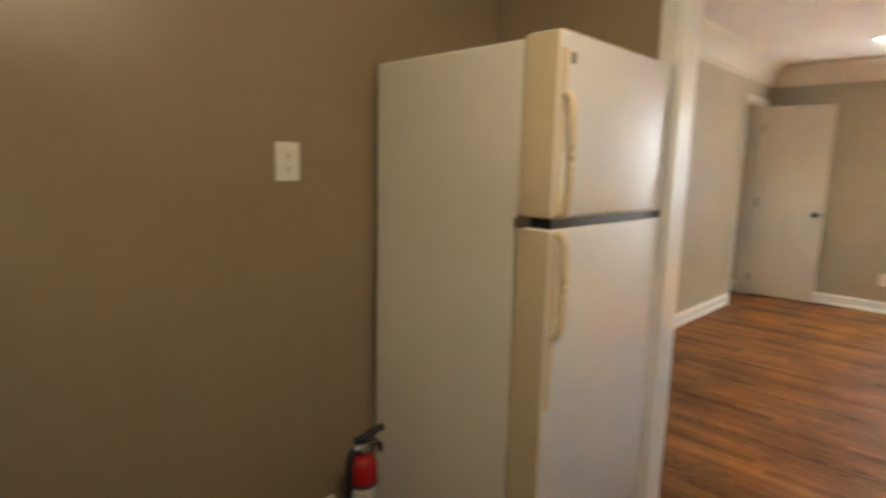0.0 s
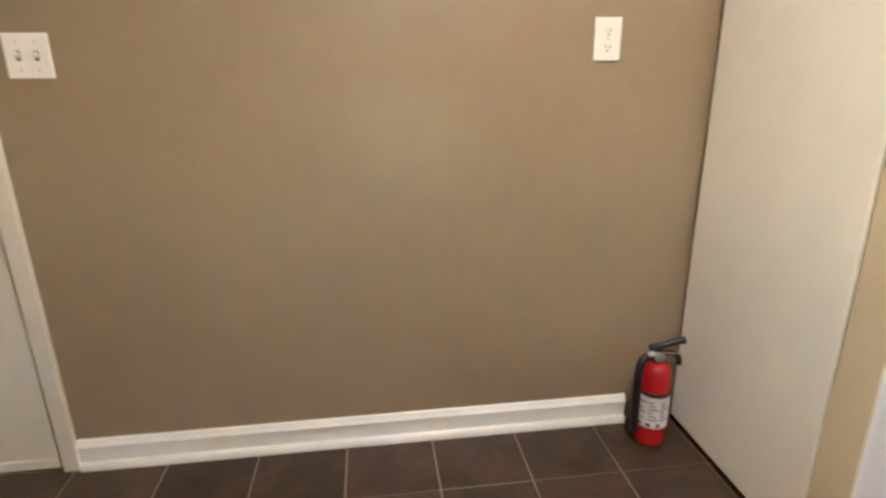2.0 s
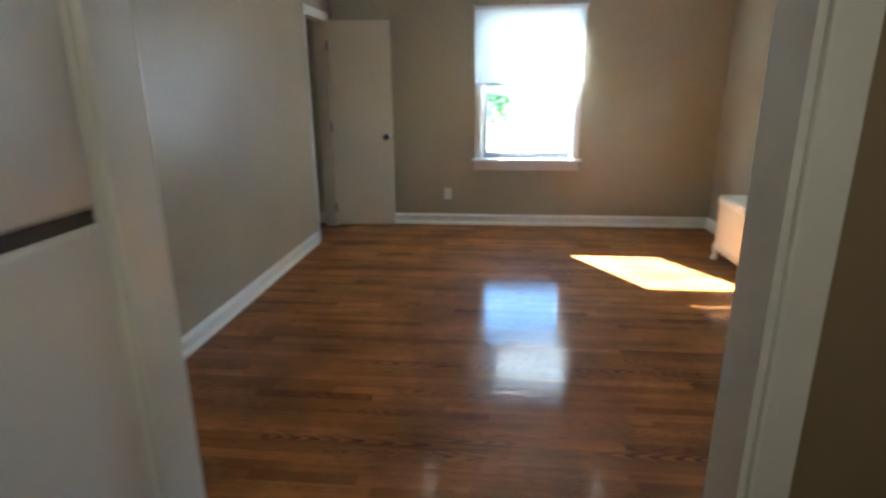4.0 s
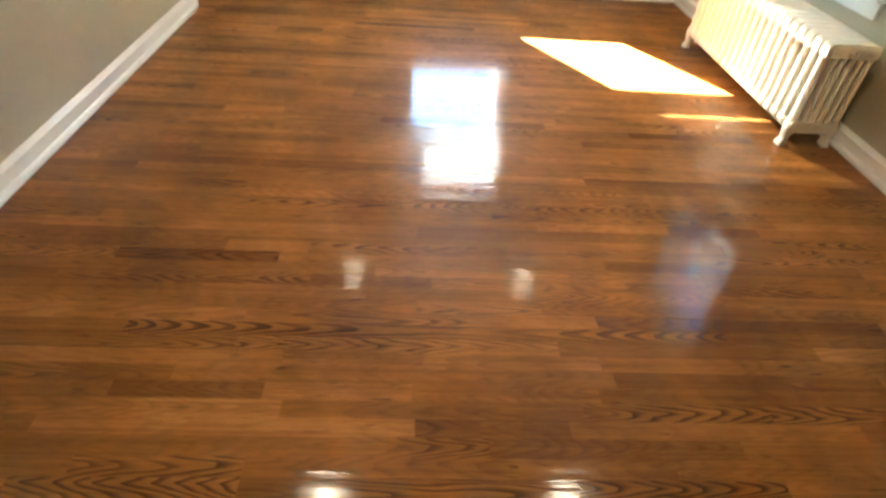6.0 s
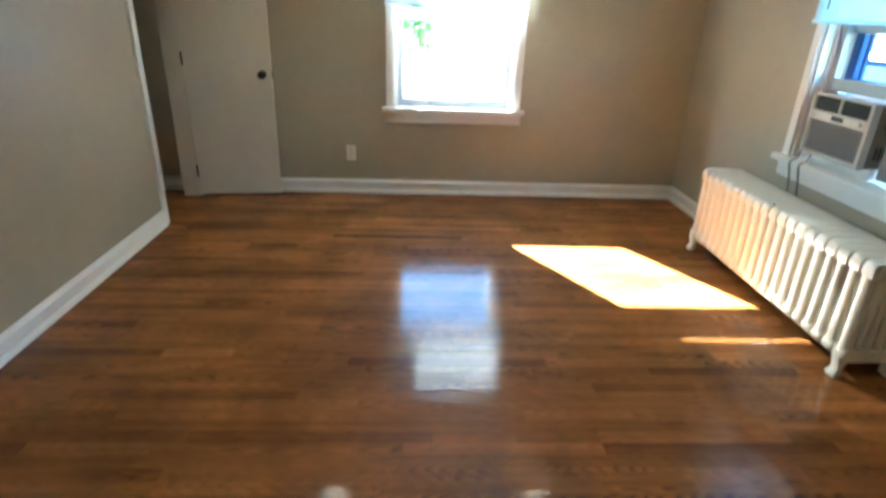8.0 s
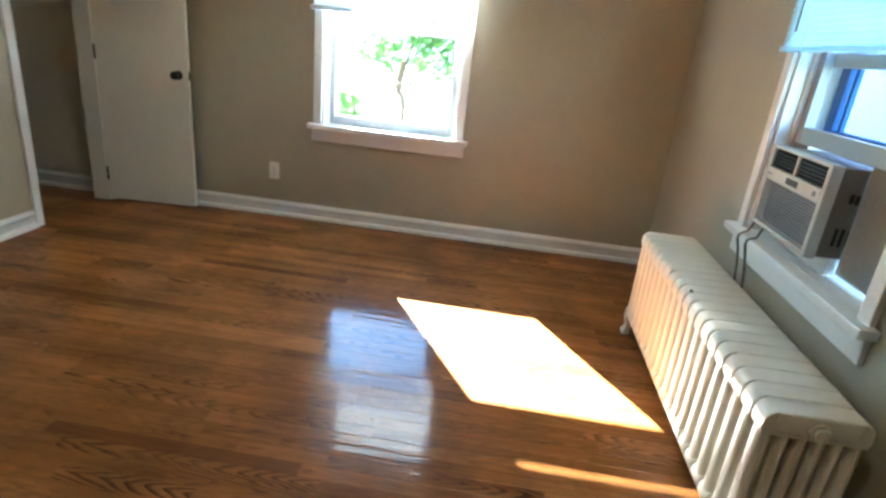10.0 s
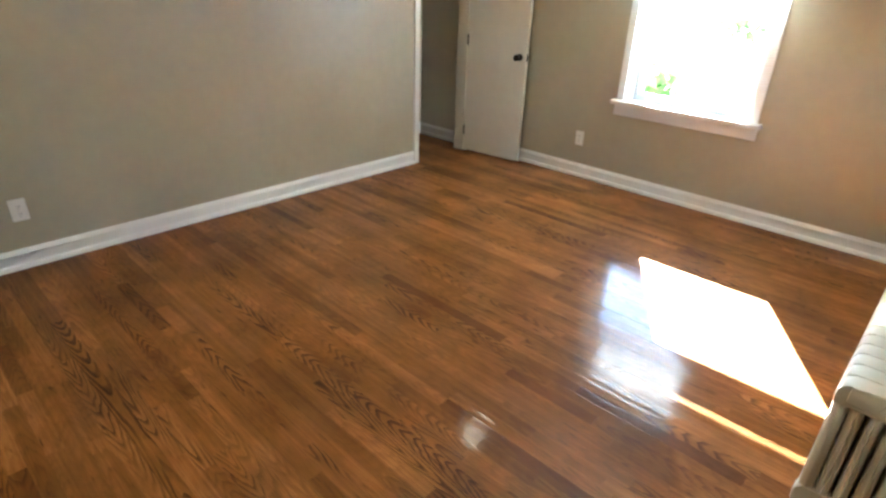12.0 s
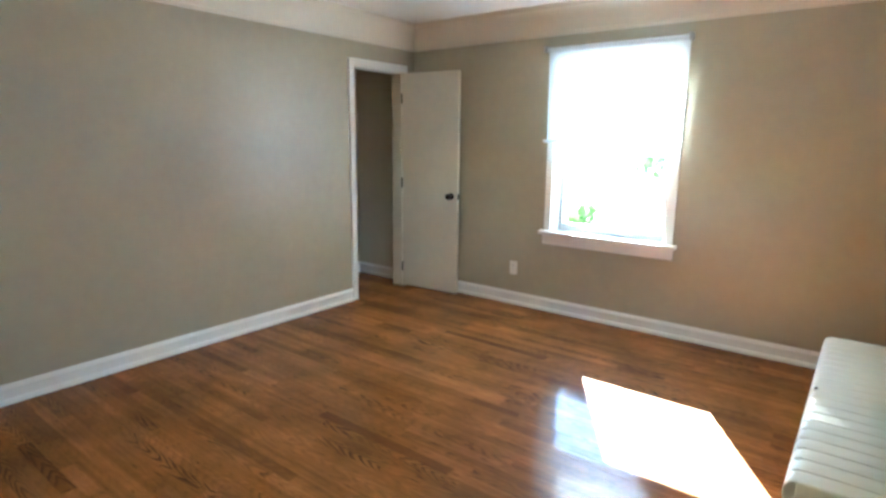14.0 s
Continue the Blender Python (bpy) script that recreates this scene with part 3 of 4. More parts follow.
# ---- windows: built facing -y with the sill's middle at the origin, then turned ----
def window(name, label, width, height, m, raised=0.0):
    """A double-hung sash window in a 0.2 m wall. width, height: the opening. raised: how far the lower sash is pushed up."""
    w = width / 2
    root = thing(name, label, "window", kind="structure")
    root.matrix_world = Matrix.Identity(4)
    for s in (-1, 1):
        x0, x1 = sorted((s * (w - 0.004), s * (w + 0.055)))
        part("side_casing", B(x0, -0.018, 0.0, x1, 0, height + 0.004, bevel=0.004), M_TRIM, root)
        x0, x1 = sorted((s * (w - 0.018), s * w))
        part("jamb", B(x0, 0.001, 0, x1, 0.198, height), M_TRIM, root)
        x0, x1 = sorted((s * (w - 0.034), s * (w - 0.018)))
        part("stop", B(x0, 0.05, 0, x1, 0.066, height), M_TRIM, root)
    part("head_casing", B(-w - 0.055, -0.018, height + 0.004, w + 0.055, 0, height + 0.062, bevel=0.004), M_TRIM, root)
    part("head_jamb", B(-w + 0.018, 0.001, height - 0.018, w - 0.018, 0.198, height), M_TRIM, root)
    part("stool", boxes((-w - 0.085, -0.058, -0.026, w + 0.085, -0.001, 0.005), (-w + 0.018, -0.003, -0.020, w - 0.018, 0.069, 0.005), bevel=0.004), M_TRIM, root)
    part("apron", B(-w - 0.065, -0.017, -0.112, w + 0.065, 0, -0.026, bevel=0.004), M_TRIM, root)
    part("outer_sill", B(-w + 0.018, 0.07, -0.02, w - 0.018, 0.26, 0.0035), M_TRIM, root)
    mid = height / 2
    for nm, y0, z0, z1, bot in (("lower_sash", 0.068, 0.004 + raised, mid + 0.02 + raised, 0.062), ("upper_sash", 0.104, mid - 0.028, height - 0.018, 0.050)):
        a, st = w - 0.020, 0.050
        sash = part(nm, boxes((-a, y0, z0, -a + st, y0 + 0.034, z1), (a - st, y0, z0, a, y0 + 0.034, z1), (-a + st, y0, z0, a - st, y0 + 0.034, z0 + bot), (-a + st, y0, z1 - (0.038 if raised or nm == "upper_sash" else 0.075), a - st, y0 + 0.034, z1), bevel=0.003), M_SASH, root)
        pane = part("pane", B(-a + st, y0 + 0.015, z0 + bot, a - st, y0 + 0.019, z1 - (0.038 if raised or nm == "upper_sash" else 0.075)), M_GLASS, sash, "clear glass pane")
        pane.visible_shadow = False
    if not raised:
        b_ = w - 0.060
        # added outer frame: its sides and deep middle rail block sun off the floor
        part("storm_frame", boxes((-w + 0.018, 0.170, 0.004, -b_, 0.192, height - 0.018), (b_, 0.170, 0.004, w - 0.018, 0.192, height - 0.018), (-b_, 0.170, 0.004, b_, 0.192, 0.035), (-b_, 0.170, 0.755, b_, 0.192, 0.895), bevel=0.002), M_SASH, root, "grey outer frame added to trim the sun patch")
        for s in (-1, 1):
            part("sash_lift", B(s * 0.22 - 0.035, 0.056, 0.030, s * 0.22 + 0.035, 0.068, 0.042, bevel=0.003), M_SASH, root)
    root.matrix_world = m
    return root


window("window_1", "white painted double-hung window, shut, with stool and apron", FX1 - FX0, FZ1 - FZ0, pose((FX0 + FX1) / 2, D, FZ0))
RM = pose(W, (RY0 + RY1) / 2, RZ0, 0, 0, -90)
window("window_2", "white painted double-hung window raised over an air conditioner", RY1 - RY0, RZ1 - RZ0, RM, 0.375)

st = thing("storm_window", "dark blue metal storm frame outside the side window", "storm window", at=(W + 0.19, RY0, RZ0))
part("frame", boxes((W + 0.165, RY0 + 0.018, 1.10, W + 0.195, RY0 + 0.060, RZ1 - 0.02), (W + 0.165, RY1 - 0.075, 1.10, W + 0.195, RY1 - 0.018, RZ1 - 0.02), (W + 0.165, RY0 + 0.060, 1.36, W + 0.195, RY1 - 0.075, 1.40), (W + 0.165, RY0 + 0.060, 1.10, W + 0.195, RY1 - 0.075, 1.13)), M_STORM, st)
part("brace", boxes((W + 0.17, RY1 - 0.125, 1.13, W + 0.185, RY1 - 0.105, 1.36)), M_STORM, st)

# roller shade in the far window, pulled half down
sh = thing("roller_shade", "white roller shade pulled half way down the window", "window shade", at=((FX0 + FX1) / 2, D - 0.06, FZ1))
SX0, SX1, SY, SZ = FX0 - 0.070, FX1 + 0.060, D - 0.085, 1.430
bm = bmesh.new()
cols = 40
CURL = {0: 1.0, 1: 0.45, 2: 0.12}         # edges bend back towards the casing, added to block light leaking past
rows = [[bm.verts.new((SX0 + (SX1 - SX0) * i / cols + 0.012 * k * (1 if i == 0 else -1 if i == cols else 0), SY + 0.045 * (1 - k) + (0.003 + 0.003 * k) * math.sin(i * 0.55 + k) + (D - 0.024 - SY - 0.045 * (1 - k)) * CURL.get(min(i, cols - i), 0.0), z)) for i in range(cols + 1)] for k, z in ((0, 2.130), (0.3, 1.95), (0.6, 1.77), (0.8, 1.59), (1.0, SZ))]
for a, b_ in zip(rows, rows[1:]):
    for i in range(cols):
        bm.faces.new((a[i], a[i + 1], b_[i + 1], b_[i]))
cloth = part("cloth", bm, M_SHADE, sh, "thin translucent white cloth", True)
part("bottom_bar", B(SX0 + 0.012, SY - 0.014, SZ - 0.014, SX1 - 0.012, SY + 0.002, SZ + 0.012, bevel=0.006), M_SHADE, sh)
part("roller", cyl(bmesh.new(), (SX0, SY + 0.042, 2.130), (SX1, SY + 0.042, 2.130), 0.016), M_SHADE, sh, "", True)
for x in (SX0 - 0.006, SX1 + 0.006):
    part("bracket", boxes((x - 0.003, SY - 0.008, 2.110, x + 0.003, D - 0.018, 2.155), (x - 0.012, SY + 0.040, 2.110, x + 0.012, D - 0.0175, 2.155)), M_STEEL, sh, "small steel bracket")

# slatted blind in the right window
bl = thing("slatted_blind", "pale vinyl slatted blind, half lowered, slats shut", "window blind", at=(W - 0.03, (RY0 + RY1) / 2, RZ1))
part("headrail", B(W - 0.05, RY0 - 0.06, 2.10, W - 0.021, RY1 + 0.06, 2.135, bevel=0.003), M_SLAT, bl)
bm = bmesh.new()
n = 6
vs = [[bm.verts.new((0.012 * math.cos(radians(62)) * (2 * i / n - 1) - 0.002 * (1 - (2 * i / n - 1) ** 2), y, 0.0125 * (2 * i / n - 1))) for i in range(n + 1)] for y in (RY0 - 0.055, RY1 + 0.055)]
for i in range(n):
    bm.faces.new((vs[0][i], vs[0][i + 1], vs[1][i + 1], vs[1][i]))
slat_mesh = mesh_of("slat", bm, M_SLAT, True)
z = 1.425
while z < 2.09:
    s = new("slat", slat_mesh)
    s.parent = bl
    s.matrix_parent_inverse = Matrix.Translation(-bl.location)
    s.location = (W - 0.036, 0, z)
    z += 0.0205
part("bottom_rail", B(W - 0.050, RY0 - 0.058, 1.392, W - 0.022, RY1 + 0.058, 1.412, bevel=0.004), M_SLAT, bl)
for y in (RY0 + 0.12, RY1 - 0.12):
    part("ladder_cord", cyl(bmesh.new(), (W - 0.051, y, 1.40), (W - 0.051, y, 2.10), 0.0012, seg=6), M_SLAT, bl)
part("tilt_wand", cyl(bmesh.new(), (W - 0.055, RY1 - 0.05, 1.46), (W - 0.055, RY1 - 0.05, 2.09), 0.004, seg=8), M_GASKET, bl, "grey tilt wand", True)

# ---- window air conditioner ----
AX, AY0, AY1, AZ0, AZ1 = 3.785, 4.300, 4.730, 0.752, 1.060
ac = thing("air_conditioner", "white window air conditioner with grey louvred grille", "air conditioner", at=(AX + 0.2, (AY0 + AY1) / 2, 0.702))
part("case", B(AX + 0.035, AY0 + 0.008, AZ0 + 0.004, AX + 0.44, AY1 - 0.008, AZ1 - 0.006, bevel=0.006), M_ACM, ac, "grey metal case")
front = part("front_frame", boxes((AX, AY0, AZ0, AX + 0.04, AY0 + 0.022, AZ1), (AX, AY1 - 0.022, AZ0, AX + 0.04, AY1, AZ1), (AX, AY0 + 0.022, AZ0, AX + 0.04, AY1 - 0.022, AZ0 + 0.018), (AX, AY0 + 0.022, AZ1 - 0.012, AX + 0.04, AY1 - 0.022, AZ1), (AX, AY0 + 0.022, AZ1 - 0.130, AX + 0.04, AY1 - 0.022, AZ1 - 0.082), bevel=0.004), M_ACW, ac)
# dark sheet in place of the shade behind the louvres
part("grille_back", B(AX + 0.026, AY0 + 0.022, AZ0 + 0.018, AX + 0.036, AY1 - 0.022, AZ1 - 0.012), M_SHADOWGAP, ac)
lv = mesh_of("louvre", B(-0.009, AY0 + 0.022, -0.0022, 0.010, AY1 - 0.022, 0.0022), M_ACG)
for i in range(17):
    o = new("louvre", lv)
    o.parent = ac
    o.matrix_parent_inverse = Matrix.Translation(-ac.location)
    o.matrix_basis = pose(AX + 0.014, 0, AZ0 + 0.026 + i * 0.0103, 0, 28, 0)
vn = mesh_of("vent_vane", B(-0.010, -0.0022, -0.033, 0.012, 0.0022, 0.033), M_DARK)
for i in range(22):
    o = new("vent_vane", vn)
    o.parent = ac
    o.matrix_parent_inverse = Matrix.Translation(-ac.location)
    o.matrix_basis = pose(AX + 0.016, AY0 + 0.030 + i * 0.0175, AZ1 - 0.047)
for k in range(5):
    part("vent_bar", B(AX + 0.002, AY0 + 0.022, AZ1 - 0.030 - k * 0.0125, AX + 0.012, AY1 - 0.022, AZ1 - 0.026 - k * 0.0125), M_DARK, ac)
part("vent_divider", B(AX - 0.001, (AY0 + AY1) / 2 - 0.006, AZ1 - 0.084, AX + 0.02, (AY0 + AY1) / 2 + 0.006, AZ1 - 0.010), M_ACW, ac)
part("display", B(AX - 0.002, 4.470, AZ1 - 0.117, AX + 0.004, 4.555, AZ1 - 0.094, bevel=0.001), M_DARK, ac, "small dark display")
part("control_button", B(AX - 0.003, 4.345, AZ1 - 0.114, AX + 0.004, 4.365, AZ1 - 0.096, bevel=0.002), M_ACG, ac)
part("badge", B(AX - 0.0015, 4.672, AZ1 - 0.110, AX + 0.004, 4.702, AZ1 - 0.102), M_ACG, ac)
part("side_marking", boxes(*[(3.87 + i * 0.018, AY0 + 0.0055, 0.945 - i * 0.002, 3.882 + i * 0.018, AY0 + 0.009, 0.975 - i * 0.002) for i in range(5)]), M_DARK, ac, "dark lettering bars on the case")
part("side_vents", boxes(*[(3.86 + i * 0.02, AY0 + 0.0055, 0.80, 3.87 + i * 0.02, AY0 + 0.009, 0.86) for i in range(5)]), M_DARK, ac)
for y0, y1, nm in ((RY0 + 0.018, AY0 + 0.006, "side_curtain"), (AY1 - 0.006, RY1 - 0.018, "side_curtain")):
    k = max(3, int((y1 - y0) / 0.018))
    bm = bmesh.new()
    pts = [(y0 + (y1 - y0) * i / (2 * k), 3.905 + (0.012 if i % 2 else 0)) for i in range(2 * k + 1)]
    for (ya, xa), (yb, xb) in zip(pts, pts[1:]):
        bm.faces.new([bm.verts.new(p) for p in ((xa, ya, 0.706), (xb, yb, 0.706), (xb, yb, 1.075), (xa, ya, 1.075))])
    bmesh.ops.remove_doubles(bm, verts=bm.verts, dist=1e-4)
    cur = part(nm, bm, M_ACW, ac, "pleated white side panel")
    cur.modifiers.new("thickness", "SOLIDIFY").thickness = 0.002
part("support", B(3.87, AY0 + 0.01, 0.695, 4.00, AY1 - 0.01, 0.757, bevel=0.003), M_TRIM, ac, "white wooden block under the case")
cord = thing("power_cord", "grey power cord hanging from the air conditioner", "cord", at=(3.750, 4.745, 0.1))
part("cable", tube(bmesh.new(), [(3.800, 4.722, 0.760), (3.788, 4.728, 0.712), (3.768, 4.728, 0.698), (3.755, 4.730, 0.675), (3.775, 4.732, 0.60), (3.795, 4.730, 0.45), (3.792, 4.725, 0.30), (3.805, 4.720, 0.22)], 0.0045, 8), M_GASKET, cord, "", True)
part("cable", tube(bmesh.new(), [(3.802, 4.640, 0.757), (3.786, 4.644, 0.706), (3.768, 4.646, 0.698), (3.755, 4.648, 0.675), (3.776, 4.648, 0.58), (3.798, 4.645, 0.42), (3.805, 4.645, 0.24)], 0.0045, 8), M_GASKET, cord, "", True)

# ---- cast-iron radiator ----
RX0, RX1, RYA, RYB, RH = 3.492, 3.752, 3.680, 5.132, 0.538
NS = 20
pitch = (RYB - RYA) / NS
rad = thing("radiator", "cream painted cast-iron column radiator under the window", "radiator", at=((RX0 + RX1) / 2, (RYA + RYB) / 2, 0))
hw = pitch * 0.42
tubes = 6
tw = (RX1 - RX0) / tubes
xm = (RX0 + RX1) / 2


def column(wide):
    """One oval water column, waisted a little below its shoulders."""
    bm = bmesh.new()
    rings = []
    for z, f in ((0.112, 0.92), (0.150, 1.0), (0.30, 0.97), (RH - 0.085, 1.0), (RH - 0.045, 0.90)):
        rings.append([bm.verts.new((tw * 0.40 * wide * f * math.cos(2 * math.pi * k / 12), hw * f * math.sin(2 * math.pi * k / 12), z)) for k in range(12)])
    for a, b_ in zip(rings, rings[1:]):
        for k in range(12):
            bm.faces.new((a[k], a[(k + 1) % 12], b_[(k + 1) % 12], b_[k]))
    bm.faces.new(rings[0])
    bm.faces.new(rings[-1])
    bmesh.ops.recalc_face_normals(bm, faces=bm.faces)
    return mesh_of("column", bm, M_RAD, True)


def header(name, profile, half):
    """A cast header: a rounded outline across the section, swept along y."""
    bm = bmesh.new()
    ends = [[bm.verts.new((xm + (x - xm) * f, y, z)) for x, z in profile] for y, f in ((-half * 1.06, 0.985), (-half, 1.0), (half, 1.0), (half * 1.06, 0.985))]
    k = len(profile)
    for a, b_ in zip(ends, ends[1:]):
        for i in range(k):
            bm.faces.new((a[i], a[(i + 1) % k], b_[(i + 1) % k], b_[i]))
    bm.faces.new(ends[0])
    bm.faces.new(ends[-1])
    bmesh.ops.recalc_face_normals(bm, faces=bm.faces)
    return mesh_of(name, bm, M_RAD, True)


TOP = [(RX0 + 0.004, RH - 0.070), (RX0 - 0.001, RH - 0.050), (RX0 + 0.001, RH - 0.026), (RX0 + 0.010, RH - 0.010), (RX0 + 0.026, RH - 0.002), (xm, RH), (RX1 - 0.026, RH - 0.002), (RX1 - 0.010, RH - 0.010), (RX1 - 0.001, RH - 0.026), (RX1 + 0.001, RH - 0.050), (RX1 - 0.004, RH - 0.070)]
LOW = [(RX0 + 0.014, 0.082), (RX0 + 0.001, 0.098), (RX0 + 0.001, 0.124), (RX0 + 0.014, 0.140), (RX1 - 0.014, 0.140), (RX1 - 0.001, 0.124), (RX1 - 0.001, 0.098), (RX1 - 0.014, 0.082)]
head, low = header("section", TOP, hw), header("bottom_header", LOW, hw)
slim, broad = column(1.0), column(1.14)
nipple = mesh_of("nipple", cyl(bmesh.new(), (xm, -pitch / 2, 0.11), (xm, pitch / 2, 0.11), 0.026, seg=12), M_RAD, True)
bridge = mesh_of("top_web", box(bmesh.new(), RX0 + 0.030, -pitch * 0.495, RH - 0.056, RX1 - 0.034, pitch * 0.495, RH - 0.0025, bevel=0.004), M_RAD, True)
for i in range(NS):
    sec = new("section", head)
    sec.parent = rad
    sec.matrix_parent_inverse = Matrix.Translation(-rad.location)
    sec.location = (0, RYA + pitch * (i + 0.5), 0)
    for me in (low, nipple, bridge):
        new(me.name.split(".")[0], me).parent = sec
    for k in range(tubes):
        o = new("column", broad if k in (0, tubes - 1) else slim)
        o.parent = sec
        o.location = (RX0 + tw * (k + 0.5), 0, 0)
# cabriole legs cast with the two end sections
for y in (RYA + pitch * 0.5, RYB - pitch * 0.5):
    for x, s in ((RX0, 1), (RX1, -1)):
        prof = [(0.000, 0.125), (-0.004, 0.100), (-0.002, 0.075), (0.006, 0.050), (0.006, 0.030), (-0.006, 0.012), (-0.006, 0.0), (0.026, 0.0), (0.030, 0.012), (0.030, 0.040), (0.036, 0.062), (0.050, 0.080), (0.072, 0.090), (0.072, 0.125)]
        bm = bmesh.new()
        sides = [[bm.verts.new((x + s * px, y + q * (0.024 if pz > 0.02 else 0.028), pz)) for px, pz in prof] for q in (-1, 1)]
        k = len(prof)
        for a in range(k):
            bm.faces.new((sides[0][a], sides[0][(a + 1) % k], sides[1][(a + 1) % k], sides[1][a]))
        caps = [bm.faces.new(sides[0]), bm.faces.new(sides[1])]
        bmesh.ops.recalc_face_normals(bm, faces=bm.faces)
        bmesh.ops.bevel(bm, geom=[e for f in caps for e in f.edges], offset=0.006, segments=2, profile=0.5, affect="EDGES")
        part("leg", bm, M_RAD, rad, "", True)
part("bushing", lathe(bmesh.new(), [(0.026, 0), (0.026, -0.010), (0.018, -0.012), (0.018, -0.022), (0.006, -0.024)], ((RX0 + RX1) / 2, RYA + 0.002, RH - 0.04), "Y", 8), M_RAD, rad)
part("air_valve", boxes((RX0 + 0.125, RYA - 0.018, RH - 0.035, RX0 + 0.141, RYA + 0.004, RH - 0.022), (RX0 + 0.128, RYA - 0.03, RH - 0.05, RX0 + 0.138, RYA - 0.018, RH - 0.018), bevel=0.002), M_RAD, rad, "small air valve")
part("cap_screw", lathe(bmesh.new(), [(0.006, 0), (0.006, 0.004), (0.002, 0.006)], (RX0 + 0.02, RYB - pitch * 10, RH), "Z", 10), M_DARK, rad, "small dark screw")
part("supply_pipe", cyl(bmesh.new(), ((RX0 + RX1) / 2, RYB + 0.07, 0.0), ((RX0 + RX1) / 2, RYB + 0.07, 0.13), 0.014), M_RAD, rad, "", True)
part("supply_valve", lathe(bmesh.new(), [(0.016, 0.0), (0.022, 0.015), (0.022, 0.045), (0.014, 0.06)], ((RX0 + RX1) / 2, RYB + 0.07, 0.08)), M_RAD, rad, "", True)
part("supply_elbow", cyl(bmesh.new(), ((RX0 + RX1) / 2, RYB - 0.01, 0.11), ((RX0 + RX1) / 2, RYB + 0.07, 0.11), 0.014), M_RAD, rad, "", True)


# ---- wall plates ----
def plate(name, label, category, w, h, m, sockets=0, toggles=0, screws=()):
    """A cover plate that faces +x locally, its middle at the origin."""
    root = thing(name, label, category)
    part("cover", B(0, -w / 2, -h / 2, 0.006, w / 2, h / 2, bevel=0.003), M_PLASTIC, root)
    for i in range(sockets):
        z = (i - (sockets - 1) / 2) * h * 0.36
        sk = part("socket", B(0.005, -w * 0.23, z - h * 0.135, 0.0085, w * 0.23, z + h * 0.135, bevel=0.001), M_PLASTIC, root)
        # dark bars on the face paint the shade of the socket holes
        for y in (-0.0065, 0.0065):
            part("slot", B(0.0080, y - 0.0012, z - 0.004, 0.0088, y + 0.0012, z + 0.006), M_SHADOWGAP, sk)
        part("slot", B(0.0080, -0.0025, z - 0.013, 0.0088, 0.0025, z - 0.008), M_SHADOWGAP, sk)
    for i in range(toggles):
        y = (i - (toggles - 1) / 2) * 0.046
        # darker block paints the shade of the toggle recess
        tg = part("toggle_well", B(0.0055, y - 0.006, -0.013, 0.0065, y + 0.006, 0.013), M_ACM, root)
        bm = box(bmesh.new(), 0.006, y - 0.0045, -0.006, 0.020, y + 0.0045, 0.006, bevel=0.002)
        bmesh.ops.rotate(bm, verts=bm.verts, cent=(0.006, y, 0), matrix=Matrix.Rotation(radians(-24), 3, "Y"))
        part("toggle", bm, M_PLASTIC, tg)
    for y, z in screws:
        part("screw", lathe(bmesh.new(), [(0.0035, 0.005), (0.0035, 0.0068), (0.001, 0.0075)], (0, y, z), "X", 10), M_STEEL, root)
    root.matrix_world = m
    return root


plate("wall_outlet", "white duplex outlet plate low on the taupe wall", "outlet", 0.074, 0.120, pose(1.162, D - 0.001, 0.326, 0, 0, -90), 2, 0, ((0, 0),))
plate("wall_outlet", "white outlet plate low on the taupe side wall", "outlet", 0.078, 0.122, pose(0.001, 2.445, 0.327), 2, 0, ((0, 0),))
plate("kitchen_outlet", "white outlet plate at shoulder height on the kitchen wall", "outlet", 0.084, 0.124, pose(KX0 + 0.001, 0.282, 1.344), 2, 0, ((0, 0),))
plate("light_switch", "white double toggle switch plate beside the back door", "switch", 0.116, 0.116, pose(KX0 + 0.001, -1.334, 1.310), 0, 2, ((-0.023, 0.036), (0.023, 0.036), (-0.023, -0.036), (0.023, -0.036)))

# closet rod, cleat and hook
rod = thing("closet_rail", "taupe painted wall cleat and dark coat hook inside the closet", "closet rail", at=(-0.74, 5.6, 1.62))
part("cleat", B(-0.75, 5.1, 1.565, -0.732, D - 0.02, 1.675, bevel=0.003), M_CLOSET, rod)
part("hook", tube(bmesh.new(), [(-0.732, 5.62, 1.63), (-0.705, 5.62, 1.635), (-0.690, 5.62, 1.615), (-0.700, 5.62, 1.59), (-0.712, 5.62, 1.60)], 0.006, 8), M_BRONZE, rod, "dark coat hook", True)

# ---- ceiling lights ----
def downlight(x, y):
    d = thing("recessed_light", "white recessed ceiling light, switched on", "ceiling light", "recessed lights", at=(x, y, H))
    part("trim_ring", lathe(bmesh.new(), [(0.062, -0.001), (0.066, -0.006), (0.092, -0.006), (0.096, -0.001)], (x, y, H), "Z", 32), M_TRIM, d, "", True)
    part("diffuser", lathe(bmesh.new(), [(0.062, -0.0065), (0.060, -0.0085), (0.01, -0.0105)], (x, y, H), "Z", 32), M_LAMP, d, "glowing lens", True)
    lamp("downlight_beam", "AREA", look((x, y, H - 0.02), (x, y, 0)), DOWN, (1.0, 0.80, 0.56), 0.18, spread=radians(98))


for x, y in LIGHTS:
    downlight(x, y)

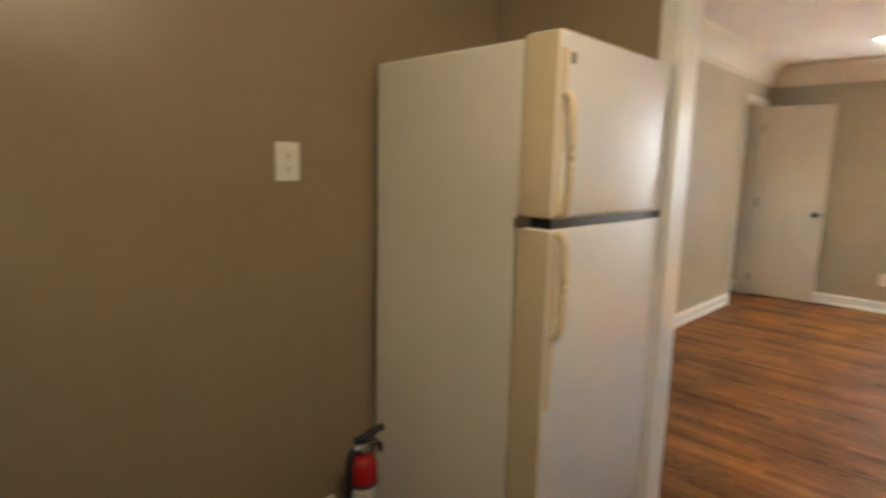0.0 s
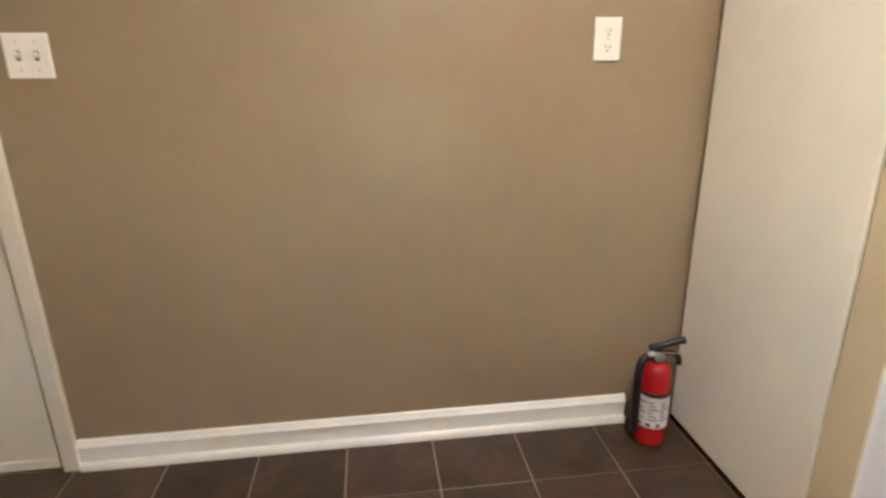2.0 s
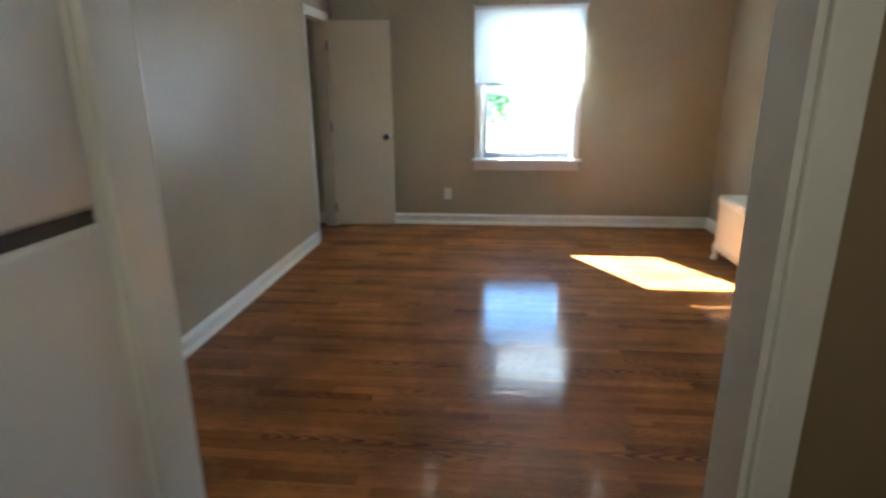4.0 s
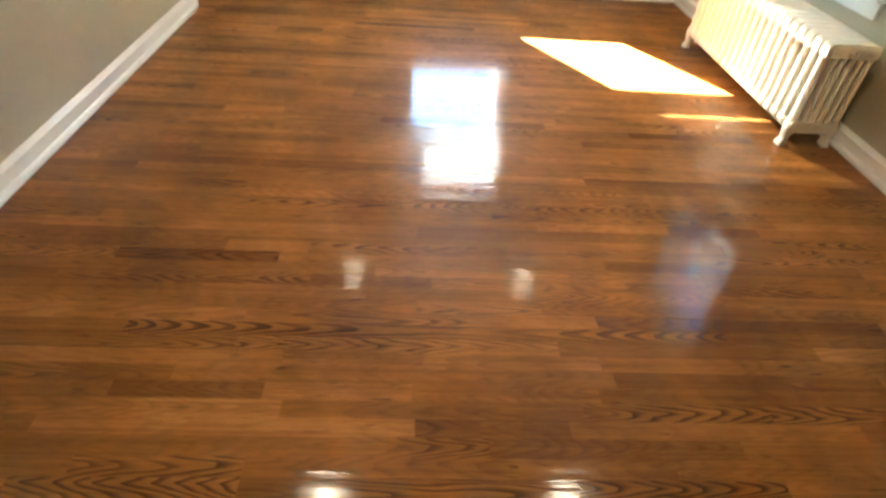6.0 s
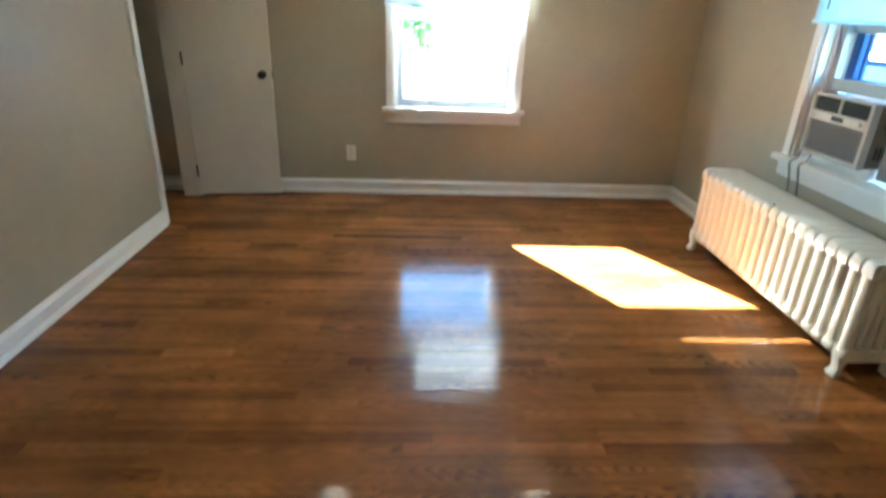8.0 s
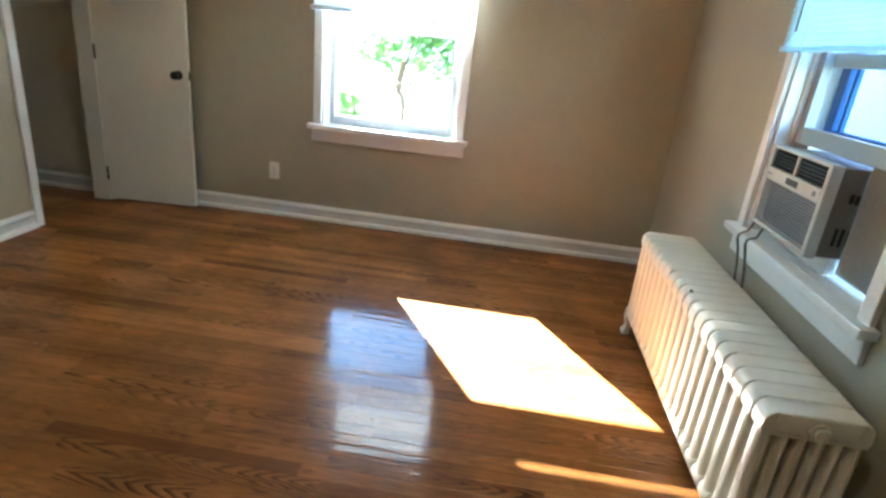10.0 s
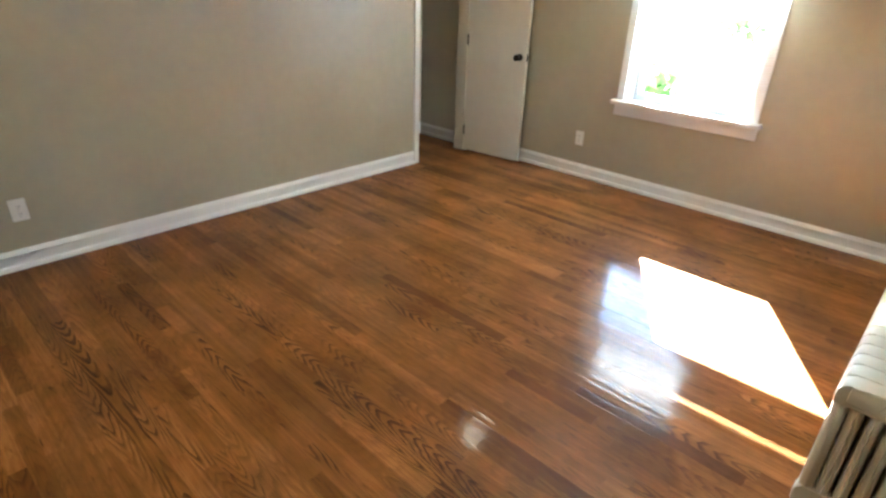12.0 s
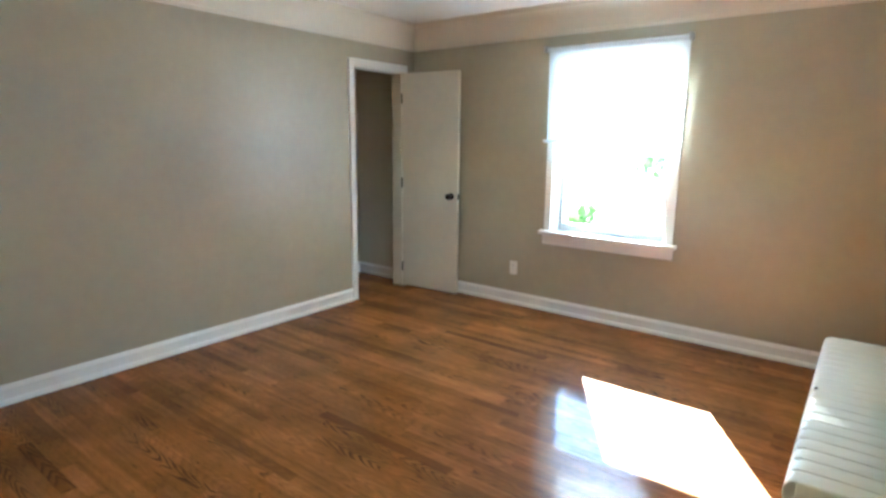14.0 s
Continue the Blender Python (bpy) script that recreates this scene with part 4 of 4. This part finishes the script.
kl = thing("kitchen_light", "frosted glass ceiling light in the kitchen, on", "ceiling light", at=(1.80, -0.08, H))
part("base", lathe(bmesh.new(), [(0.12, 0), (0.12, -0.02), (0.10, -0.03)], (1.80, -0.08, H)), M_STEEL, kl, "", True)
part("globe", lathe(bmesh.new(), [(0.10, -0.03), (0.15, -0.06), (0.165, -0.10), (0.14, -0.15), (0.08, -0.18), (0.005, -0.19)], (1.80, -0.08, H)), M_GLOBE, kl, "glowing frosted glass", True)
lamp("kitchen_bulb", "POINT", pose(1.80, -0.08, H - 0.24), KBULB, (1.0, 0.68, 0.36), 0.05)
kw = thing("window_3", "plain kitchen window", "window", kind="structure", at=(KX1, -0.85, 1.0))
part("frame", boxes((KX1 - 0.02, KW[0] - 0.07, KW[2] - 0.07, KX1 - 0.001, KW[0], KW[3] + 0.07), (KX1 - 0.02, KW[1], KW[2] - 0.07, KX1 - 0.001, KW[1] + 0.07, KW[3] + 0.07), (KX1 - 0.02, KW[0], KW[2] - 0.07, KX1 - 0.001, KW[1], KW[2]), (KX1 - 0.02, KW[0], KW[3], KX1 - 0.001, KW[1], KW[3] + 0.07)), M_TRIM, kw)
pane = part("pane", B(KX1 + 0.06, KW[0], KW[2], KX1 + 0.064, KW[1], KW[3]), M_GLASS, kw, "clear glass pane")
pane.visible_shadow = False

# ---- refrigerator ----
FY0, FY1, FB, FT, FZ = 0.616, 1.318, 0.880, 1.702, 1.192
fx0 = KX0 + 0.035
fr = thing("refrigerator", "white top-freezer refrigerator with almond edge trim", "refrigerator", at=((fx0 + FB) / 2, (FY0 + FY1) / 2, 0))
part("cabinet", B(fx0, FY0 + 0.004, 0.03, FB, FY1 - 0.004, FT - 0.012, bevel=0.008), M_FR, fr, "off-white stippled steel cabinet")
part("gasket", B(FB, FY0 + 0.014, 0.115, FB + 0.014, FY1 - 0.014, FT - 0.022), M_GASKET, fr)
part("kick_grille", B(FB - 0.03, FY0 + 0.02, 0.012, FB + 0.01, FY1 - 0.02, 0.10, bevel=0.004), M_GASKET, fr, "dark toe grille")
for nm, z0, z1 in (("freezer_door", FZ + 0.012, FT), ("fresh_food_door", 0.115, FZ - 0.012)):
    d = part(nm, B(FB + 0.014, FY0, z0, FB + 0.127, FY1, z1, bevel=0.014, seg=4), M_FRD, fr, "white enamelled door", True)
    part("edge_trim", B(FB + 0.012, FY0 - 0.0025, z0 + 0.006, FB + 0.120, FY0 + 0.006, z1 - 0.006, bevel=0.002), M_ALMOND, d, "almond plastic edge trim")
    if nm == "freezer_door":
        h0, h1 = z0 + 0.015, z0 + 0.33
    else:
        h0, h1 = z1 - 0.30, z1 - 0.015
    part("handle", tube(bmesh.new(), [(FB + 0.123, FY0 + 0.018, h0), (FB + 0.152, FY0 + 0.020, h0 + 0.018), (FB + 0.160, FY0 + 0.020, (h0 + h1) / 2), (FB + 0.152, FY0 + 0.020, h1 - 0.018), (FB + 0.123, FY0 + 0.018, h1)], 0.0125, 10), M_ALMOND, d, "almond pull handle", True)
    part("handle_strip", B(FB + 0.123, FY0 + 0.004, h0 - (0.0 if nm == "freezer_door" else 0.22), FB + 0.131, FY0 + 0.032, h1 + (0.12 if nm == "freezer_door" else 0), bevel=0.003), M_ALMOND, d, "almond handle strip")
# black box stands for the shade in the gap between the doors
part("door_gap", B(FB + 0.002, FY0 + 0.006, FZ - 0.014, FB + 0.118, FY1 - 0.006, FZ + 0.014), M_DARK, fr, "black filler for the shade between the doors")
part("centre_hinge", B(FB + 0.001, FY0 - 0.004, FZ - 0.012, FB + 0.05, FY0 + 0.03, FZ + 0.012, bevel=0.002), M_STEEL, fr, "steel hinge plug")
part("top_hinge", B(FB - 0.03, FY1 - 0.075, FT - 0.010, FB + 0.07, FY1 - 0.02, FT + 0.012, bevel=0.006), M_ALMOND, fr)
part("badge", B(FB + 0.1265, FY0 + 0.045, FT - 0.085, FB + 0.129, FY0 + 0.068, FT - 0.055), M_GASKET, fr, "small grey badge")
for y in (FY0 + 0.06, FY1 - 0.06):
    part("foot", cyl(bmesh.new(), (FB - 0.05, y, 0), (FB - 0.05, y, 0.032), 0.02), M_DARK, fr)
    part("foot", cyl(bmesh.new(), (fx0 + 0.06, y, 0), (fx0 + 0.06, y, 0.032), 0.02), M_DARK, fr)

# ---- fire extinguisher ----
ex, ey = 0.334, 0.494
fe = thing("fire_extinguisher", "red fire extinguisher with white label and black hose on the floor", "fire extinguisher", at=(ex, ey, 0))
part("cylinder", lathe(bmesh.new(), [(0.048, 0.0), (0.053, 0.006), (0.054, 0.02), (0.054, 0.245), (0.052, 0.268), (0.045, 0.288), (0.032, 0.302), (0.018, 0.308), (0.016, 0.318)], (ex, ey, 0), "Z", 36), M_RED, fe, "red enamelled cylinder", True)
bm = bmesh.new()
for k in range(25):
    a = radians(-150 + 300 * k / 24 + 0)
    for z in (0.075, 0.195):
        bm.verts.new((ex + 0.0546 * math.cos(a - 0.5), ey + 0.0546 * math.sin(a - 0.5), z))
bm.verts.ensure_lookup_table()
for k in range(24):
    bm.faces.new((bm.verts[2 * k], bm.verts[2 * k + 2], bm.verts[2 * k + 3], bm.verts[2 * k + 1]))
lab = part("label", bm, M_LABEL, fe, "white printed instruction label", True)


def wrap_bar(a0, a1, z0, z1, mat, nm="print_bar"):
    bm = bmesh.new()
    k = 5
    for i in range(k + 1):
        a = radians(a0 + (a1 - a0) * i / k)
        for z in (z0, z1):
            bm.verts.new((ex + 0.0551 * math.cos(a), ey + 0.0551 * math.sin(a), z))
    bm.verts.ensure_lookup_table()
    for i in range(k):
        bm.faces.new((bm.verts[2 * i], bm.verts[2 * i + 2], bm.verts[2 * i + 3], bm.verts[2 * i + 1]))
    part(nm, bm, mat, lab)


for row in range(6):
    for c0 in (-85, -42, 0):
        wrap_bar(c0, c0 + 18 + 9 * ((row * 7 + c0) % 3), 0.172 - row * 0.013, 0.1765 - row * 0.013, M_INK)
for c0 in (-78, -46, -12):
    wrap_bar(c0, c0 + 16, 0.080, 0.094, M_INK)
wrap_bar(-95, 40, 0.190, 0.196, M_YELLOW, "yellow_band")
part("band", lathe(bmesh.new(), [(0.0545, 0.196), (0.0565, 0.198), (0.0565, 0.208), (0.0545, 0.210)], (ex, ey, 0), "Z", 36), M_DARK, fe, "black strap", True)
part("valve", lathe(bmesh.new(), [(0.018, 0.312), (0.020, 0.318), (0.020, 0.340), (0.013, 0.346), (0.013, 0.360)], (ex, ey, 0), "Z", 18), M_DARK, fe, "black valve body", True)
part("gauge", lathe(bmesh.new(), [(0.017, 0.0), (0.017, 0.010), (0.014, 0.012), (0.003, 0.0125)], (ex + 0.014, ey - 0.004, 0.332), "X", 18), M_STEEL, fe, "round pressure gauge", True)
part("lever", tube(bmesh.new(), [(ex - 0.018, ey - 0.022, 0.352), (ex, ey + 0.002, 0.366), (ex + 0.008, ey + 0.045, 0.382), (ex + 0.012, ey + 0.082, 0.388)], 0.0125, 10), M_DARK, fe, "black squeeze lever", True)
part("carry_handle", tube(bmesh.new(), [(ex, ey + 0.004, 0.338), (ex + 0.010, ey + 0.045, 0.342), (ex + 0.014, ey + 0.066, 0.325), (ex + 0.014, ey + 0.070, 0.300)], 0.0105, 10), M_DARK, fe, "black carry handle", True)
part("pull_pin", tube(bmesh.new(), [(ex + 0.02, ey - 0.02, 0.352), (ex + 0.02, ey + 0.03, 0.347), (ex + 0.022, ey + 0.070, 0.343)], 0.0022, 6), M_STEEL, fe)
part("tag", B(ex + 0.004, ey - 0.042, 0.338, ex + 0.020, ey - 0.018, 0.350, bevel=0.002), M_LABEL, fe)
part("hose", tube(bmesh.new(), [(ex, ey - 0.016, 0.335), (ex + 0.004, ey - 0.046, 0.330), (ex + 0.010, ey - 0.066, 0.300), (ex + 0.012, ey - 0.070, 0.220), (ex + 0.012, ey - 0.068, 0.120), (ex + 0.012, ey - 0.066, 0.050)], 0.0135, 12), M_DARK, fe, "black rubber hose", True)

# ---- outside ----
def tree(x, y, h, spread, seed, n_leaf, rise=(0.3, 1.4), name="tree", label="leafy green tree outside the window"):
    rng = random.Random(seed)
    tr_ = thing(name, label, name, "", at=(x, y, -0.65))
    trunk = bmesh.new()
    tube(trunk, [(x, y, -0.65), (x + 0.08, y, h * 0.2), (x - 0.05, y + 0.05, h * 0.45), (x + 0.05, y, h * 0.75)], 0.05, 10)
    tips = []
    for i in range(9):
        a, e = rng.uniform(0, 6.28), rng.uniform(0.3, 0.75) * h
        tip = (x + math.cos(a) * spread * rng.uniform(0.5, 0.95), y + math.sin(a) * spread * rng.uniform(0.5, 0.95), e + rng.uniform(*rise))
        tube(trunk, [(x, y, e * 0.7), ((x + tip[0]) / 2, (y + tip[1]) / 2, (e + tip[2]) / 2 + 0.15), tip], 0.016, 6)
        tips.append(tip)
    part("trunk", trunk, M_BARK, tr_, "", True)
    verts, faces = [], []
    for i in range(n_leaf):
        t = tips[i % len(tips)]
        c_ = Vector((rng.gauss(t[0], spread * 0.28), rng.gauss(t[1], spread * 0.28), rng.gauss(t[2], spread * 0.25)))
        u = Vector((rng.uniform(-1, 1), rng.uniform(-1, 1), rng.uniform(-1, 1))).normalized()
        v = u.orthogonal().normalized()
        s = rng.uniform(0.05, 0.11)
        k = len(verts)
        verts += [c_ - u * s, c_ + v * s * 0.5, c_ + u * s, c_ - v * s * 0.5]
        faces.append((k, k + 1, k + 2, k + 3))
    me = bpy.data.meshes.new("crown")
    me.from_pydata(verts, [], faces)
    me.materials.append(M_LEAF)
    cr = new("crown", me)
    cr.parent = tr_
    cr.matrix_parent_inverse = Matrix.Translation(-tr_.location)


tree(0.95, 11.6, 1.3, 0.75, 3, 1500)
tree(1.06, 7.20, 0.6, 0.36, 5, 800, (-0.2, 0.75), "shrub", "leafy green shrub close outside the window")


def house(name, label, x0, y0, x1, y1, h, ridge, mat, wins):
    hs = thing(name, label, "house", at=((x0 + x1) / 2, (y0 + y1) / 2, -0.65))
    part("walls", B(x0, y0, -0.65, x1, y1, h), mat, hs)
    bm = bmesh.new()
    ym = (y0 + y1) / 2
    o = 0.4
    pts = [bm.verts.new(p) for p in ((x0 - o, y0 - o, h - 0.1), (x0 - o, y1 + o, h - 0.1), (x0 - o, ym, ridge), (x1 + o, y0 - o, h - 0.1), (x1 + o, y1 + o, h - 0.1), (x1 + o, ym, ridge))]
    for f in ((0, 1, 2), (3, 5, 4), (0, 2, 5, 3), (1, 4, 5, 2), (0, 3, 4, 1)):
        bm.faces.new([pts[i] for i in f])
    part("roof", bm, M_ROOF, hs, "dark shingle roof")
    for wx0, wy0, wx1, wy1, z0, z1 in wins:
        wd = part("window", B(wx0, wy0, z0, wx1, wy1, z1), M_TRIM, hs)
        e = 0.08
        part("pane", B(wx0 - (0.01 if wx1 - wx0 < 0.2 else -e), wy0 - (0.01 if wy1 - wy0 < 0.2 else -e), z0 + e, wx1 + (0.01 if wx1 - wx0 < 0.2 else -e), wy1 + (0.01 if wy1 - wy0 < 0.2 else -e), z1 - e), M_SHADOWGAP, wd)


house("neighbour_house", "dark blue sided house close beyond the side window", 6.2, 3.6, 13.0, 13.0, 2.5, 4.6, M_SIDING, [(6.15, 7.15, 6.25, 7.75, 1.08, 1.48), (6.15, 9.6, 6.25, 10.5, 0.9, 2.2)])
# added board; its daylight is emission, not sun
structure("backdrop", B(-45, 52, -0.66, 40, 52.4, 3.2), M_FAR, "backdrop board with its own glow for the sunlit haze beyond the street", "backdrop")

# ---- kitchen tiles ----
TS, GAP = 0.30, 0.0045
ty0 = 0.027 - 9 * TS


def slab_mesh(name, w, d, mat, depth=0.009, ch=0.0015):
    x, y = w / 2, d / 2
    v = [(-x, -y, -depth), (x, -y, -depth), (x, y, -depth), (-x, y, -depth), (-x, -y, -ch), (x, -y, -ch), (x, y, -ch), (-x, y, -ch), (-x + ch, -y + ch, 0), (x - ch, -y + ch, 0), (x - ch, y - ch, 0), (-x + ch, y - ch, 0)]
    f = [(8, 9, 10, 11)] + [(a, (a + 1) % 4, (a + 1) % 4 + 4, a + 4) for a in range(4)] + [(a + 4, (a + 1) % 4 + 4, (a + 1) % 4 + 8, a + 8) for a in range(4)]
    me = bpy.data.meshes.new(name)
    me.from_pydata(v, [], f)
    me.materials.append(mat)
    return me


tiles = {}
x = KX0 + 0.275 - TS
while x < KX1:
    xa, xb = max(x, KX0), min(x + TS, KX1)
    y = ty0
    while y < YL - 0.16:
        ya, yb = max(y, KY0), min(y + TS, YL - 0.15)
        if xb - xa > 0.03 and yb - ya > 0.03:
            key = (round(xb - xa, 3), round(yb - ya, 3))
            if key not in tiles:
                tiles[key] = slab_mesh("tile", key[0] - GAP, key[1] - GAP, M_TILE)
            o = new("tile", tiles[key])
            o.parent = kfloor
            o.location = ((xa + xb) / 2, (ya + yb) / 2, random.uniform(-0.0006, 0.0006))
        y += TS
    x += TS

# ---- oak strips: separate where the walk passes nearest, joined beyond ----
BOARDS = {17: [(0.72, 2.64, M_OAK_FIGURED)], 11: [(1.80, 2.05, M_OAK_DARK)], 23: [(0.555, 1.12, M_OAK_DARK)], 27: [(2.64, 3.02, M_OAK_DARK)], 41: [(2.705, 3.36, M_OAK_DARK)]}
rng = random.Random(11)
row = 0
strips, rest_v, rest_f = {}, [], []
count = 0
y = FY_START
while y < D:
    w = min(SW, D - y)
    x0 = 0.0 if y < CY0 - 0.4 else -0.75
    x = x0
    first = True
    while x < W - 0.001:
        ln = rng.choice((0.30, 0.42, 0.55, 0.70, 0.85, 1.00, 1.20)) if not first else rng.choice((0.22, 0.40, 0.62, 0.90))
        first = False
        if x + ln > W - 0.15:
            ln = W - x
        mat = M_OAK
        for bx0, bx1, bmat in BOARDS.get(row, ()):
            if x < bx0 - 0.001 < x + ln + 0.12:
                ln = bx0 - x
            elif abs(x - bx0) < 0.002:
                ln, mat = bx1 - bx0, bmat
        dz = rng.uniform(-0.0004, 0.0003)
        if mat is not M_OAK or (1.75 < y < 4.75 and count < 290):
            key = (round(ln, 3), round(w, 4), mat.name)
            if key not in strips:
                strips[key] = slab_mesh("oak_strip", key[0] - 0.0003, key[1] - 0.0002, mat, 0.010, 0.0003)
            o = new("oak_strip", strips[key])
            o.parent = floor
            o.location = (x + ln / 2, y + w / 2, dz)
            count += 1
        else:
            me = slab_mesh("tmp", ln - 0.0003, w - 0.0002, M_OAK, 0.010, 0.0003)
            k = len(rest_v)
            rest_v += [(v.co.x + x + ln / 2, v.co.y + y + w / 2, v.co.z + dz) for v in me.vertices]
            rest_f += [tuple(i + k for i in p.vertices) for p in me.polygons]
            bpy.data.meshes.remove(me)
        x += ln
    y += SW
    row += 1
me = bpy.data.meshes.new("oak_strips")
me.from_pydata(rest_v, [], rest_f)
me.materials.append(M_OAK)
o = new("oak_strips", me)
o.parent = floor
tagged(o, kind="stuff")
